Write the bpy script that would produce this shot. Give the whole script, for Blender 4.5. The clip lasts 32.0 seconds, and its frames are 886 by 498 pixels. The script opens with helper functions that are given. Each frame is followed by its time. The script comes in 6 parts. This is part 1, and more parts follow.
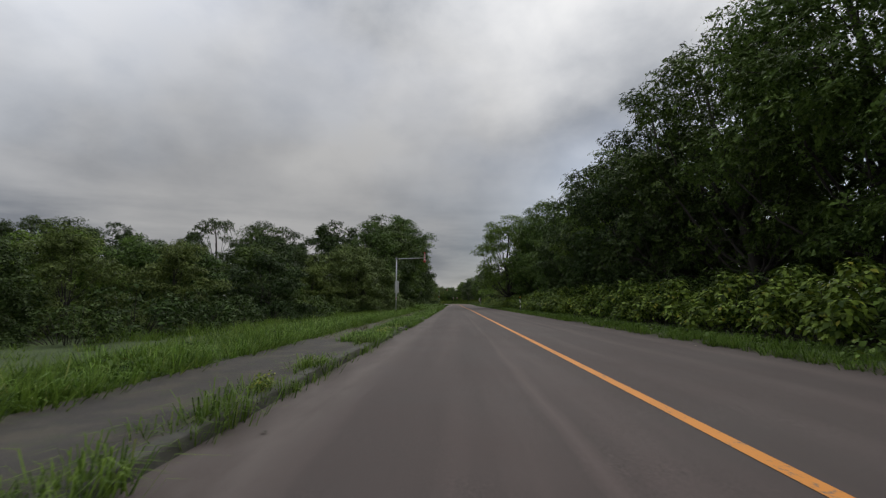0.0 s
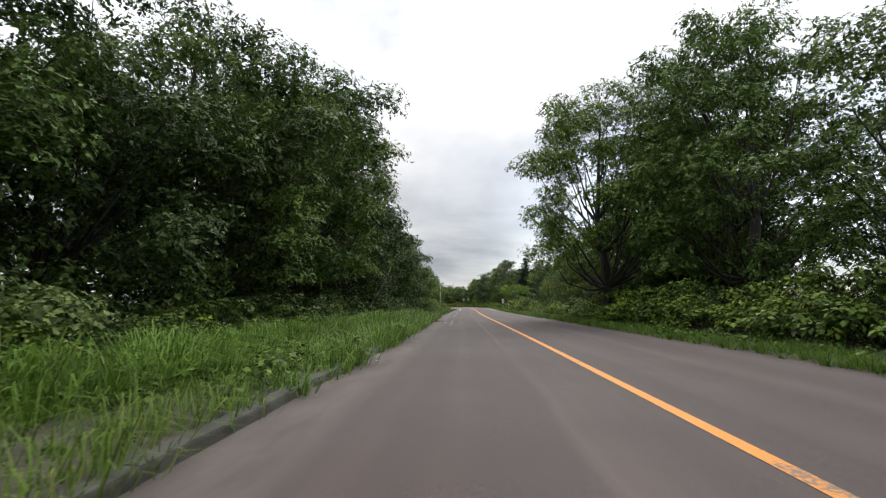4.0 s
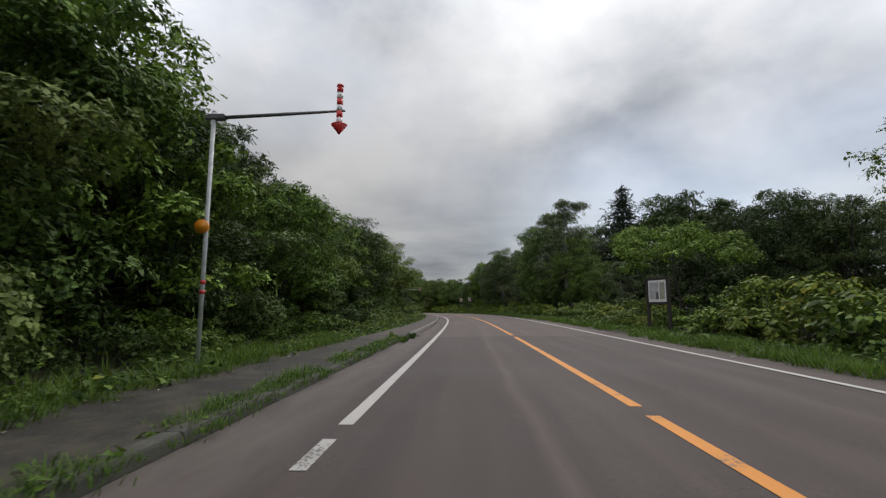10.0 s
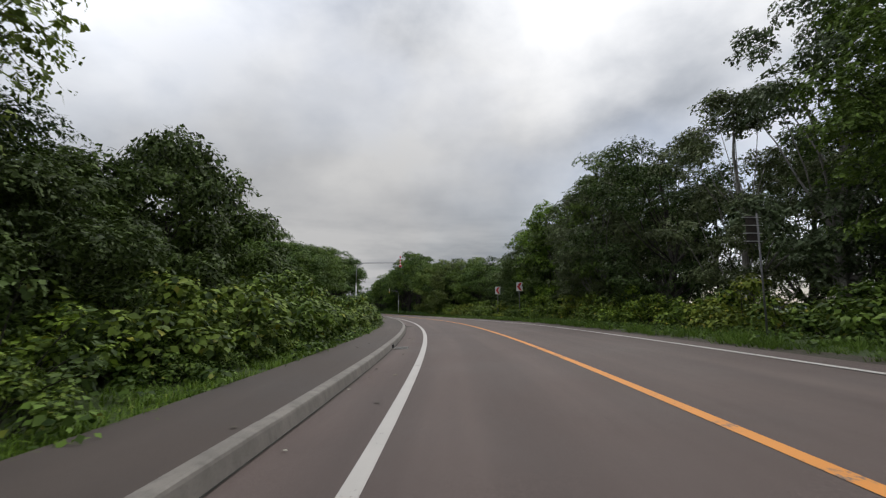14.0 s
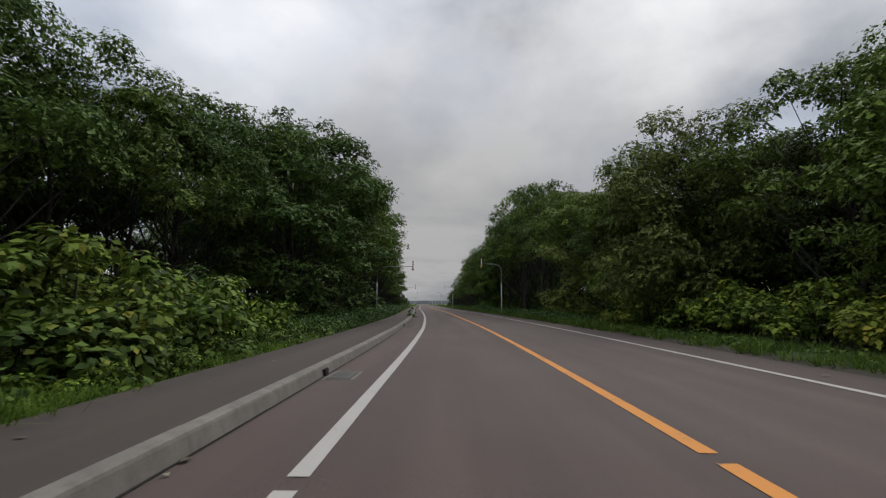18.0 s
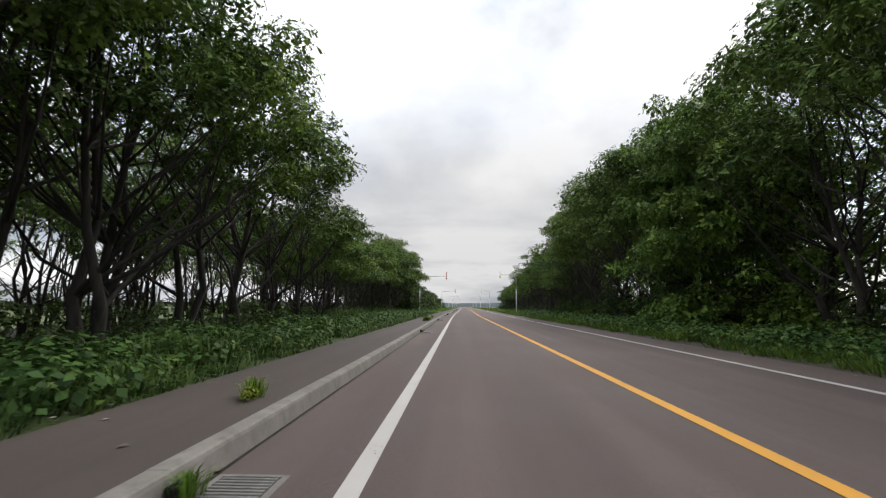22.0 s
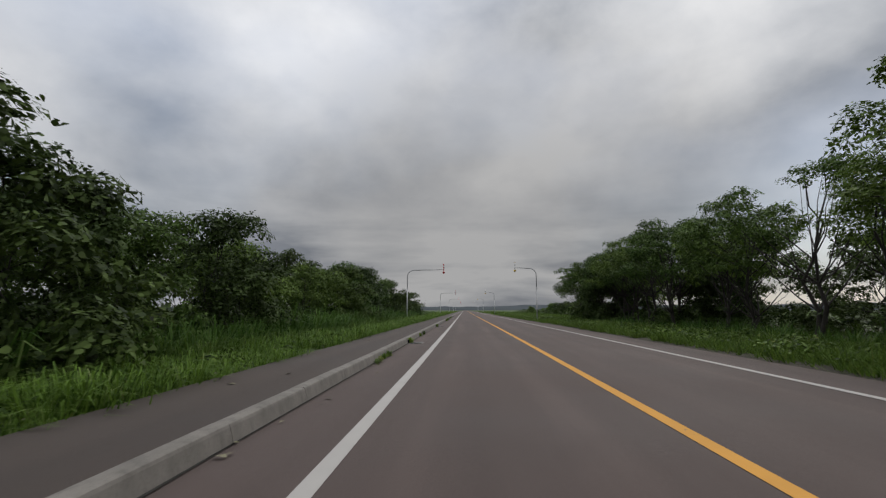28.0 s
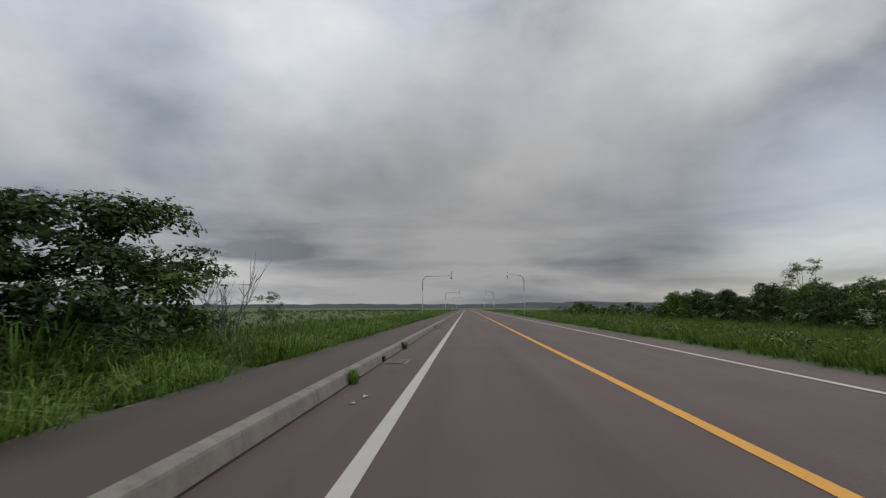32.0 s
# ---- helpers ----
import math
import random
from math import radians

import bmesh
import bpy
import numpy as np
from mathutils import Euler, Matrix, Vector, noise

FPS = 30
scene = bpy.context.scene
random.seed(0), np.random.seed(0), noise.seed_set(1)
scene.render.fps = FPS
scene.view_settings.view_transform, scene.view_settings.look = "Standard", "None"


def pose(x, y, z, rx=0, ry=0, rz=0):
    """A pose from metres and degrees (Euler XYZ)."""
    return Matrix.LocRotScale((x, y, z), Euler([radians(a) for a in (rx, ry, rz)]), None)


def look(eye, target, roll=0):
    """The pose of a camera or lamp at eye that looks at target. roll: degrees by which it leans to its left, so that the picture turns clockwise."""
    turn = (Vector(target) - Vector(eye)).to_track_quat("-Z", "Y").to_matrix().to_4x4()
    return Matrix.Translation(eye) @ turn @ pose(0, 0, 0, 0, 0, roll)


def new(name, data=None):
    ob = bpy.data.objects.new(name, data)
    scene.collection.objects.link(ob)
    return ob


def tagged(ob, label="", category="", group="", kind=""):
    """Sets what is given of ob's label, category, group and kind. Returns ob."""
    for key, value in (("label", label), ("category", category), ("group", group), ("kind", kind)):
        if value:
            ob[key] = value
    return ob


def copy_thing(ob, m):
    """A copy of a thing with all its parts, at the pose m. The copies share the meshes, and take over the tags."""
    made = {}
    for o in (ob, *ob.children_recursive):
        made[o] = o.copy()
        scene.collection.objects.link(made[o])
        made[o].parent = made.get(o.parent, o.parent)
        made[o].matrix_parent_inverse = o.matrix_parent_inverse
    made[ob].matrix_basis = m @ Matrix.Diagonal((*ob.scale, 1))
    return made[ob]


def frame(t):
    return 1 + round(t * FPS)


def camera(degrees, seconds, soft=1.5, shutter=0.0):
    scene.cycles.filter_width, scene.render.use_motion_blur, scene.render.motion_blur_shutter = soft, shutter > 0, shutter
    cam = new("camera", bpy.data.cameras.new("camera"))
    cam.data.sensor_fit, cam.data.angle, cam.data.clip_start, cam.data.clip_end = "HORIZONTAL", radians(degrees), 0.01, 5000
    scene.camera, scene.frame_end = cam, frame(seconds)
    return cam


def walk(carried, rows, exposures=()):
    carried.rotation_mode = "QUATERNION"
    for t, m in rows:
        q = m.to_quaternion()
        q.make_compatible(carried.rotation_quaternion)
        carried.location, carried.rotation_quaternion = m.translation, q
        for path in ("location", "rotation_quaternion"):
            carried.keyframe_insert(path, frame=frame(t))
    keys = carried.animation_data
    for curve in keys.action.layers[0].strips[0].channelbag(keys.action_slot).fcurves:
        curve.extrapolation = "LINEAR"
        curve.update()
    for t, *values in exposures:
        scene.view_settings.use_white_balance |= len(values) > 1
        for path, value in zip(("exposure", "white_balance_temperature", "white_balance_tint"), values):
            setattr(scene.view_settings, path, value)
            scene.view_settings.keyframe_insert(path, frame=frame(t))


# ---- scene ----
cam = camera(87.0, 32.0, soft=1.25, shutter=0.05)
ROWS = (
    (0.0, 0.04, -0.0, -1.99, 6.48, -0.14),
    (0.5, 0.49, 7.08, -1.68, 6.76, -0.13),
    (1.0, 0.94, 14.17, -1.43, 6.92, -0.04),
    (1.5, 1.4, 21.28, -1.3, 6.97, 0.04),
    (2.0, 1.86, 28.45, -1.18, 6.95, 0.09),
    (2.5, 2.3, 35.69, -0.88, 6.85, 0.03),
    (3.0, 2.72, 42.99, -0.81, 6.69, 0.02),
    (3.5, 3.13, 50.34, -0.75, 6.7, 0.03),
    (4.0, 3.56, 57.72, -0.68, 6.81, 0.06),
    (4.5, 3.97, 65.14, -0.61, 6.96, 0.12),
    (5.0, 4.38, 72.57, -0.73, 6.91, 0.21),
    (5.5, 4.79, 80.04, -1.02, 6.94, 0.15),
    (6.0, 5.2, 87.57, -1.36, 6.94, -0.09),
    (6.5, 5.77, 95.15, -1.59, 6.85, -0.3),
    (7.0, 6.33, 102.77, -1.65, 6.93, -0.19),
    (7.5, 6.93, 110.39, -1.56, 6.99, -0.12),
    (8.0, 7.47, 118.03, -1.47, 7.05, -0.17),
    (8.5, 7.87, 125.66, -1.42, 7.2, -0.21),
    (9.0, 8.29, 133.28, -1.07, 7.16, -0.25),
    (9.5, 8.65, 140.92, -0.89, 7.15, -0.33),
    (10.0, 9.02, 148.62, -0.79, 7.31, -0.13),
    (10.5, 9.42, 156.38, -0.69, 7.34, -0.07),
    (11.0, 9.81, 164.18, -0.6, 7.33, 0.24),
    (11.5, 10.17, 172.05, -0.47, 7.34, 0.23),
    (12.0, 10.47, 179.97, -0.11, 7.36, 0.23),
    (12.5, 10.74, 187.93, 0.06, 7.55, -0.04),
    (13.0, 10.93, 195.89, 0.55, 7.53, 0.11),
    (13.5, 11.05, 203.89, 1.29, 7.44, 0.12),
    (14.0, 11.03, 211.94, 2.33, 7.35, 0.18),
    (14.5, 10.79, 220.06, 3.68, 7.21, 0.2),
    (15.0, 10.43, 228.18, 5.32, 6.86, 0.15),
    (15.5, 9.83, 236.31, 7.09, 6.78, 0.19),
    (16.0, 8.98, 244.38, 8.91, 6.81, 0.34),
    (16.5, 7.87, 252.34, 10.7, 6.85, 0.68),
    (17.0, 6.57, 260.18, 12.49, 6.77, 0.65),
    (17.5, 4.98, 267.85, 14.05, 6.8, 0.25),
    (18.0, 3.19, 275.41, 15.68, 6.67, -0.18),
    (18.5, 1.22, 282.76, 17.12, 6.3, -0.7),
    (19.0, -0.8, 289.86, 18.15, 6.45, -0.62),
    (19.5, -2.91, 296.84, 18.79, 6.44, -0.39),
    (20.0, -5.09, 303.75, 19.42, 6.55, -0.29),
    (20.5, -7.35, 310.62, 20.12, 6.49, -0.31),
    (21.0, -9.64, 317.5, 20.56, 6.65, -0.46),
    (21.5, -12.0, 324.47, 20.69, 6.78, -0.39),
    (22.0, -14.39, 331.58, 20.89, 6.97, -0.28),
    (22.5, -16.76, 338.84, 20.91, 6.99, -0.2),
    (23.0, -19.19, 346.21, 20.86, 6.9, -0.04),
    (23.5, -21.71, 353.63, 20.81, 6.98, -0.14),
    (24.0, -24.23, 361.06, 20.79, 6.96, -0.28),
    (24.5, -26.71, 368.39, 20.75, 7.05, -0.39),
    (25.0, -29.05, 375.51, 20.65, 7.1, -0.64),
    (25.5, -31.28, 382.34, 20.62, 7.2, -0.74),
    (26.0, -33.42, 388.95, 20.95, 7.28, -0.27),
    (26.5, -35.65, 395.52, 20.87, 7.4, -0.3),
    (27.0, -37.92, 402.17, 20.96, 7.45, -0.13),
    (27.5, -40.19, 408.91, 21.02, 7.53, -0.04),
    (28.0, -42.48, 415.71, 21.06, 7.42, 0.03),
    (28.5, -44.79, 422.54, 21.08, 7.33, 0.12),
    (29.0, -47.14, 429.42, 21.1, 7.27, 0.02),
    (29.5, -49.47, 436.35, 21.03, 7.29, -0.12),
    (30.0, -51.8, 443.29, 21.06, 7.27, -0.15),
    (30.5, -54.14, 450.24, 21.19, 7.2, -0.1),
    (31.0, -56.47, 457.15, 21.35, 7.02, 0.08),
    (31.5, -58.79, 464.04, 21.39, 7.04, 0.02),
    (32.0, -61.11, 470.95, 21.32, 7.14, -0.01),
)
walk(cam, [(t, pose(x, y, 1.2, 90 + pitch, roll, yaw)) for t, x, y, yaw, pitch, roll in ROWS],
     exposures=[(0.0, -0.35), (1.0, -0.12), (2.0, 0.15), (4.5, 0.72), (6.5, 0.48), (9.0, -0.05), (12.0, -0.05), (14.5, 0.05), (16.5, -0.25), (18.0, -0.22), (20.0, 0.4), (21.5, 0.6), (23.0, 0.48), (24.0, 0.25), (26.0, -0.15), (32.0, -0.5)])

# ---- sky and sun ----
world = bpy.data.worlds.new("overcast_sky")
scene.world = world
world.use_nodes = True
wt = world.node_tree
wt.nodes.clear()


def wnode(kind, **sets):
    n = wt.nodes.new(kind)
    for k, v in sets.items():
        n.inputs[k].default_value = v
    return n


SUN_EL, SUN_AZ = radians(48), radians(20)
sky = wt.nodes.new("ShaderNodeTexSky")
sky.sky_type, sky.sun_disc, sky.sun_elevation, sky.sun_rotation = "NISHITA", False, SUN_EL, SUN_AZ
sky_dim = wnode("ShaderNodeVectorMath")
sky_dim.operation = "SCALE"
sky_dim.inputs["Scale"].default_value = 0.15
wt.links.new(sky.outputs["Color"], sky_dim.inputs[0])
coord = wt.nodes.new("ShaderNodeTexCoord")
split = wt.nodes.new("ShaderNodeSeparateXYZ")
wt.links.new(coord.outputs["Generated"], split.inputs[0])
def cloud_noise(scale, detail, rough, stretch, distort=0.0, offset=(0, 0, 0)):
    """Cloud noise over the dome, flattened towards the horizon by stretch."""
    mp = wt.nodes.new("ShaderNodeMapping")
    mp.inputs["Scale"].default_value = (1.0, 1.0, stretch)
    mp.inputs["Location"].default_value = offset
    wt.links.new(coord.outputs["Generated"], mp.inputs["Vector"])
    n = wnode("ShaderNodeTexNoise", Scale=scale, Detail=detail, Roughness=rough, Distortion=distort)
    wt.links.new(mp.outputs[0], n.inputs["Vector"])
    return n


def wmath(op, a, b):
    n = wt.nodes.new("ShaderNodeMath")
    n.operation = op
    n.inputs[2].default_value = -0.48
    for sock, v in zip(n.inputs, (a, b)):
        if isinstance(v, (int, float)):
            sock.default_value = v
        else:
            wt.links.new(v, sock)
    return n.outputs[0]


big = cloud_noise(1.9, 5.0, 0.45, 1.45, 0.15, (3.1, 0.4, 1.7))
puff = cloud_noise(5.0, 8.0, 0.55, 1.5, 0.1, (0.3, 4.4, 2.2))
cover = wmath("ADD", wmath("MULTIPLY", big.outputs["Fac"], 0.7), wmath("MULTIPLY", puff.outputs["Fac"], 0.3))
clouds = wt.nodes.new("ShaderNodeValToRGB")
e = clouds.color_ramp.elements
e[0].position, e[0].color = 0.35, (0.34, 0.365, 0.41, 1)
e[1].position, e[1].color = 0.64, (0.868, 0.865, 0.866, 1)
m = e.new(0.49)
m.color = (0.618, 0.63, 0.656, 1)
# long flat layers low over the horizon
layers = cloud_noise(2.3, 6.0, 0.5, 6.0, 0.25, (1.0, 2.0, 0.6))
low = wnode("ShaderNodeMapRange")
low.interpolation_type = "SMOOTHSTEP"
for k_, v_ in (("From Min", 0.03), ("From Max", 0.28), ("To Min", 0.75), ("To Max", 0.0)):
    low.inputs[k_].default_value = v_
wt.links.new(split.outputs["Z"], low.inputs["Value"])
both = wt.nodes.new("ShaderNodeMix")
wt.links.new(low.outputs[0], both.inputs["Factor"])
wt.links.new(cover, both.inputs["A"])
wt.links.new(wmath("MULTIPLY_ADD", layers.outputs["Fac"], 1.95), both.inputs["B"])
wt.links.new(both.outputs["Result"], clouds.inputs[0])
gap = cloud_noise(1.1, 4.0, 0.5, 1.6, 0.0, (7.3, 2.1, 0))
gapf = wnode("ShaderNodeMapRange")
gapf.inputs["From Min"].default_value, gapf.inputs["From Max"].default_value = 0.50, 0.84
gapf.inputs["To Min"].default_value, gapf.inputs["To Max"].default_value = 0.0, 0.55
wt.links.new(gap.outputs["Fac"], gapf.inputs["Value"])
mixs = wt.nodes.new("ShaderNodeMix")
mixs.data_type = "RGBA"
wt.links.new(gapf.outputs[0], mixs.inputs["Factor"])
wt.links.new(clouds.outputs[0], mixs.inputs["A"])
wt.links.new(sky_dim.outputs[0], mixs.inputs["B"])
bg = wnode("ShaderNodeBackground", Strength=1.06)
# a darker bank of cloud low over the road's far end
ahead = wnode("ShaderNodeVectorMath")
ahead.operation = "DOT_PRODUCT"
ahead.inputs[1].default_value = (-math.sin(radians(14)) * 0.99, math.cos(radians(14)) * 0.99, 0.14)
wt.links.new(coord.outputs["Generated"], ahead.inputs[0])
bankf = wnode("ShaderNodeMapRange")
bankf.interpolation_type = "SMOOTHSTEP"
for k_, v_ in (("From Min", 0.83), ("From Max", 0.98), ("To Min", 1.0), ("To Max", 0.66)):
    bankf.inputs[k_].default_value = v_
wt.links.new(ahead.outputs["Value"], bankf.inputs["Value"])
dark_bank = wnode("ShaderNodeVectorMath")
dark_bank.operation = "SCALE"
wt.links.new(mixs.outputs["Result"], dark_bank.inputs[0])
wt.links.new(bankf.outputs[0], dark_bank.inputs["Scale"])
# an overcast dome is brightest overhead
zenith = wnode("ShaderNodeMapRange")
zenith.interpolation_type = "SMOOTHSTEP"
for k_, v_ in (("From Min", 0.06), ("From Max", 0.95), ("To Min", 0.82), ("To Max", 1.75)):
    zenith.inputs[k_].default_value = v_
wt.links.new(split.outputs["Z"], zenith.inputs["Value"])
dome = wnode("ShaderNodeVectorMath")
dome.operation = "SCALE"
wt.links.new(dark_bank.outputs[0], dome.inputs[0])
wt.links.new(zenith.outputs[0], dome.inputs["Scale"])
wt.links.new(dome.outputs[0], bg.inputs["Color"])
wout = wt.nodes.new("ShaderNodeOutputWorld")
wt.links.new(bg.outputs[0], wout.inputs["Surface"])

sun = new("sun", bpy.data.lights.new("sun", "SUN"))
sun.data.energy, sun.data.angle, sun.data.color = 1.3, radians(25), (1.0, 0.96, 0.9)
sun.matrix_world = look((0, 0, 0), (-math.sin(SUN_AZ) * math.cos(SUN_EL), -math.cos(SUN_AZ) * math.cos(SUN_EL), -math.sin(SUN_EL)))


# ---- materials ----
class Mat:
    """A principled material with short ways to add noise, ramps and bump."""

    def __init__(self, name, color=(0.5, 0.5, 0.5), rough=0.7, metal=0.0):
        self.m = bpy.data.materials.new(name)
        self.m.use_nodes = True
        self.t = self.m.node_tree
        self.b = self.t.nodes["Principled BSDF"]
        self.b.inputs["Base Color"].default_value = (*color, 1)
        self.b.inputs["Roughness"].default_value = rough
        self.b.inputs["Metallic"].default_value = metal
        self.co = self.t.nodes.new("ShaderNodeTexCoord").outputs["Object"]

    def link(self, a, b):
        self.t.links.new(a, b)

    def noise(self, scale, detail=4.0, stretch=None, rough=0.55):
        n = self.t.nodes.new("ShaderNodeTexNoise")
        n.inputs["Scale"].default_value, n.inputs["Detail"].default_value, n.inputs["Roughness"].default_value = scale, detail, rough
        src = self.co
        if stretch:
            mp = self.t.nodes.new("ShaderNodeMapping")
            mp.inputs["Scale"].default_value = stretch
            self.link(src, mp.inputs["Vector"])
            src = mp.outputs[0]
        self.link(src, n.inputs["Vector"])
        return n.outputs["Fac"]

    def ramp(self, fac, *stops):
        r = self.t.nodes.new("ShaderNodeValToRGB")
        el = r.color_ramp.elements
        el[0].position, el[0].color = stops[0][0], (*stops[0][1], 1)
        el[1].position, el[1].color = stops[-1][0], (*stops[-1][1], 1)
        for p_, c_ in stops[1:-1]:
            q = el.new(p_)
            q.color = (*c_, 1)
        self.link(fac, r.inputs[0])
        return r.outputs[0]

    def span(self, fac, a, b, lo=0.0, hi=1.0):
        r = self.t.nodes.new("ShaderNodeMapRange")
        for k, v in zip(("From Min", "From Max", "To Min", "To Max"), (a, b, lo, hi)):
            r.inputs[k].default_value = v
        self.link(fac, r.inputs["Value"])
        return r.outputs[0]

    def mix(self, fac, a, b, blend="MIX"):
        n = self.t.nodes.new("ShaderNodeMix")
        n.data_type, n.blend_type = "RGBA", blend
        for sock, val in ((n.inputs["Factor"], fac), (n.inputs["A"], a), (n.inputs["B"], b)):
            if isinstance(val, (int, float)):
                sock.default_value = val
            elif isinstance(val, tuple):
                sock.default_value = (*val, 1)
            else:
                self.link(val, sock)
        return n.outputs["Result"]

    def color(self, sock):
        self.link(sock, self.b.inputs["Base Color"])

    def rough(self, sock):
        self.link(sock, self.b.inputs["Roughness"])

    def bump(self, fac, strength=0.3, dist=0.01):
        n = self.t.nodes.new("ShaderNodeBump")
        n.inputs["Strength"].default_value, n.inputs["Distance"].default_value = strength, dist
        self.link(fac, n.inputs["Height"])
        self.link(n.outputs[0], self.b.inputs["Normal"])

    def island(self):
        return self.t.nodes.new("ShaderNodeNewGeometry").outputs["Random Per Island"]

    def each(self):
        return self.t.nodes.new("ShaderNodeObjectInfo").outputs["Random"]


def asphalt(name, lo, hi, patchy, pits=0.0, overgrown=False, apron=False):
    a = Mat(name, rough=0.85)
    big_ = a.noise(0.35, 5.0)
    grit = a.noise(140.0, 2.0)
    a.co, keep = a.t.nodes.new("ShaderNodeUVMap").outputs["UV"], a.co
    stain = a.noise(1.0, 7.0, (1.3, 0.06, 1.0))
    blot = a.noise(1.0, 6.0, (1.1, 0.6, 1.0))
    sep = a.t.nodes.new("ShaderNodeSeparateXYZ")
    a.link(a.co, sep.inputs[0])
    wheel = sep.outputs["X"]
    for op, v_, w_ in (("ABSOLUTE", 0.0, 0.0), ("MULTIPLY_ADD", 4.19, -3.98), ("COSINE", 0.0, 0.0)):
        k_ = a.t.nodes.new("ShaderNodeMath")
        k_.operation = op
        k_.inputs[1].default_value, k_.inputs[2].default_value = v_, w_
        a.link(wheel, k_.inputs[0])
        wheel = k_.outputs[0]
    track = a.t.nodes.new("ShaderNodeMath")
    track.operation = "MULTIPLY"
    a.link(a.span(wheel, 0.1, 1.0, 0.0, 0.15 + 0.6 * patchy), track.inputs[0])
    a.link(a.span(stain, 0.35, 0.65, 0.15, 1.0), track.inputs[1])
    side = sep.outputs["X"]
    fray = a.noise(1.0, 7.0, (2.2, 0.5, 1.0), 0.65)
    slow = a.noise(1.0, 5.0, (0.3, 0.045, 1.0))
    a.co = keep
    c = a.ramp(big_, (0.3, lo), (0.7, hi))
    c = a.mix(track.outputs[0], c, tuple(v * 1.35 for v in hi))
    c = a.mix(a.span(stain, 0.50, 0.72, 0.0, patchy), c, tuple(v * 1.45 for v in hi))
    c = a.mix(a.span(stain, 0.46, 0.30, 0.0, patchy * 0.8), c, tuple(v * 0.72 for v in lo))
    c = a.mix(a.span(blot, 0.55, 0.8, 0.0, patchy * 0.6), c, tuple(v * 0.7 for v in lo))
    c = a.mix(a.span(grit, 0.35, 0.7, 0.0, 0.45), c, tuple(v * 0.45 for v in lo))
    if pits:
        chip, where = a.noise(30.0, 3.0), a.noise(0.9, 4.0)
        worn = a.span(where, 0.46, 0.68, 0.0, pits)
        c = a.mix(a.mix(a.span(chip, 0.56, 0.63), (0, 0, 0), worn), c, tuple(v * 0.35 for v in lo))
        c = a.mix(a.mix(a.span(chip, 0.43, 0.36), (0, 0, 0), worn), c, tuple(v * 1.7 for v in hi))
    if apron:
        # pale streaks worn along the lanes
        for where_, wide_, much in ((1.3, 0.13, 0.5), (-2.35, 0.22, 0.3), (-4.3, 0.5, 0.3)):
            wob_ = a.t.nodes.new("ShaderNodeMath")
            wob_.operation = "MULTIPLY_ADD"
            a.link(slow, wob_.inputs[0])
            a.link(side, wob_.inputs[2])
            wob_.inputs[1].default_value = 0.35
            gap_ = a.t.nodes.new("ShaderNodeMath")
            gap_.operation = "ADD"
            a.link(wob_.outputs[0], gap_.inputs[0])
            gap_.inputs[1].default_value = where_ - 0.175
            flat = a.t.nodes.new("ShaderNodeMath")
            flat.operation = "ABSOLUTE"
            a.link(gap_.outputs[0], flat.inputs[0])
            c = a.mix(a.mix(a.span(slow, 0.35, 0.55), (0, 0, 0), a.span(flat.outputs[0], wide_, 0.0, 0.0, much)), c, tuple(v * 1.7 for v in hi))
        off = a.t.nodes.new("ShaderNodeMath")
        off.operation = "MULTIPLY_ADD"
        a.link(fray, off.inputs[0])
        a.link(side, off.inputs[2])
        off.inputs[1].default_value = 0.9
        pale = a.mix(a.span(fray, 0.35, 0.65), tuple(v * k for v, k in zip(hi, (1.0, 1.05, 1.02))), tuple(v * k for v, k in zip(hi, (1.62, 1.8, 1.78))))
        c = a.mix(a.span(off.outputs[0], -3.02, -3.36, 0.0, 0.85), c, pale)
    if overgrown:
        c = a.mix(a.span(a.noise(1.6, 7.0, None, 0.65), 0.46, 0.62, 0.0, 0.75), c, (0.060, 0.050, 0.034))
        c = a.mix(a.span(a.noise(3.4, 7.0, None, 0.7), 0.54, 0.66, 0.0, 0.7), c, (0.035, 0.045, 0.014))
        c = a.mix(a.span(a.noise(38.0, 4.0), 0.60, 0.70, 0.0, 0.7), c, (0.12, 0.105, 0.07))
    a.color(c)
    a.rough(a.span(big_, 0.3, 0.7, 0.78, 0.92))
    a.bump(grit, 0.5, 0.006)
    return a.m


M_ROAD = asphalt("asphalt_grey", (0.075, 0.054, 0.049), (0.092, 0.067, 0.060), 0.5, 0.25)
M_ROAD_OLD = asphalt("asphalt_worn", (0.049, 0.036, 0.033), (0.069, 0.051, 0.047), 0.6, 0.5, False, True)
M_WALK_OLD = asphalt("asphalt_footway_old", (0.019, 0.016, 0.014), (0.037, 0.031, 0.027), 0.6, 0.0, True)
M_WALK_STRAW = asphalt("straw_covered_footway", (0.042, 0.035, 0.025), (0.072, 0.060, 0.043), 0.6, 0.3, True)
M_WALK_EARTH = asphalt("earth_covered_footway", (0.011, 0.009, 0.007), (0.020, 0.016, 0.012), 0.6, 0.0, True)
M_WALK = asphalt("asphalt_footway", (0.050, 0.038, 0.033), (0.072, 0.055, 0.047), 0.35)


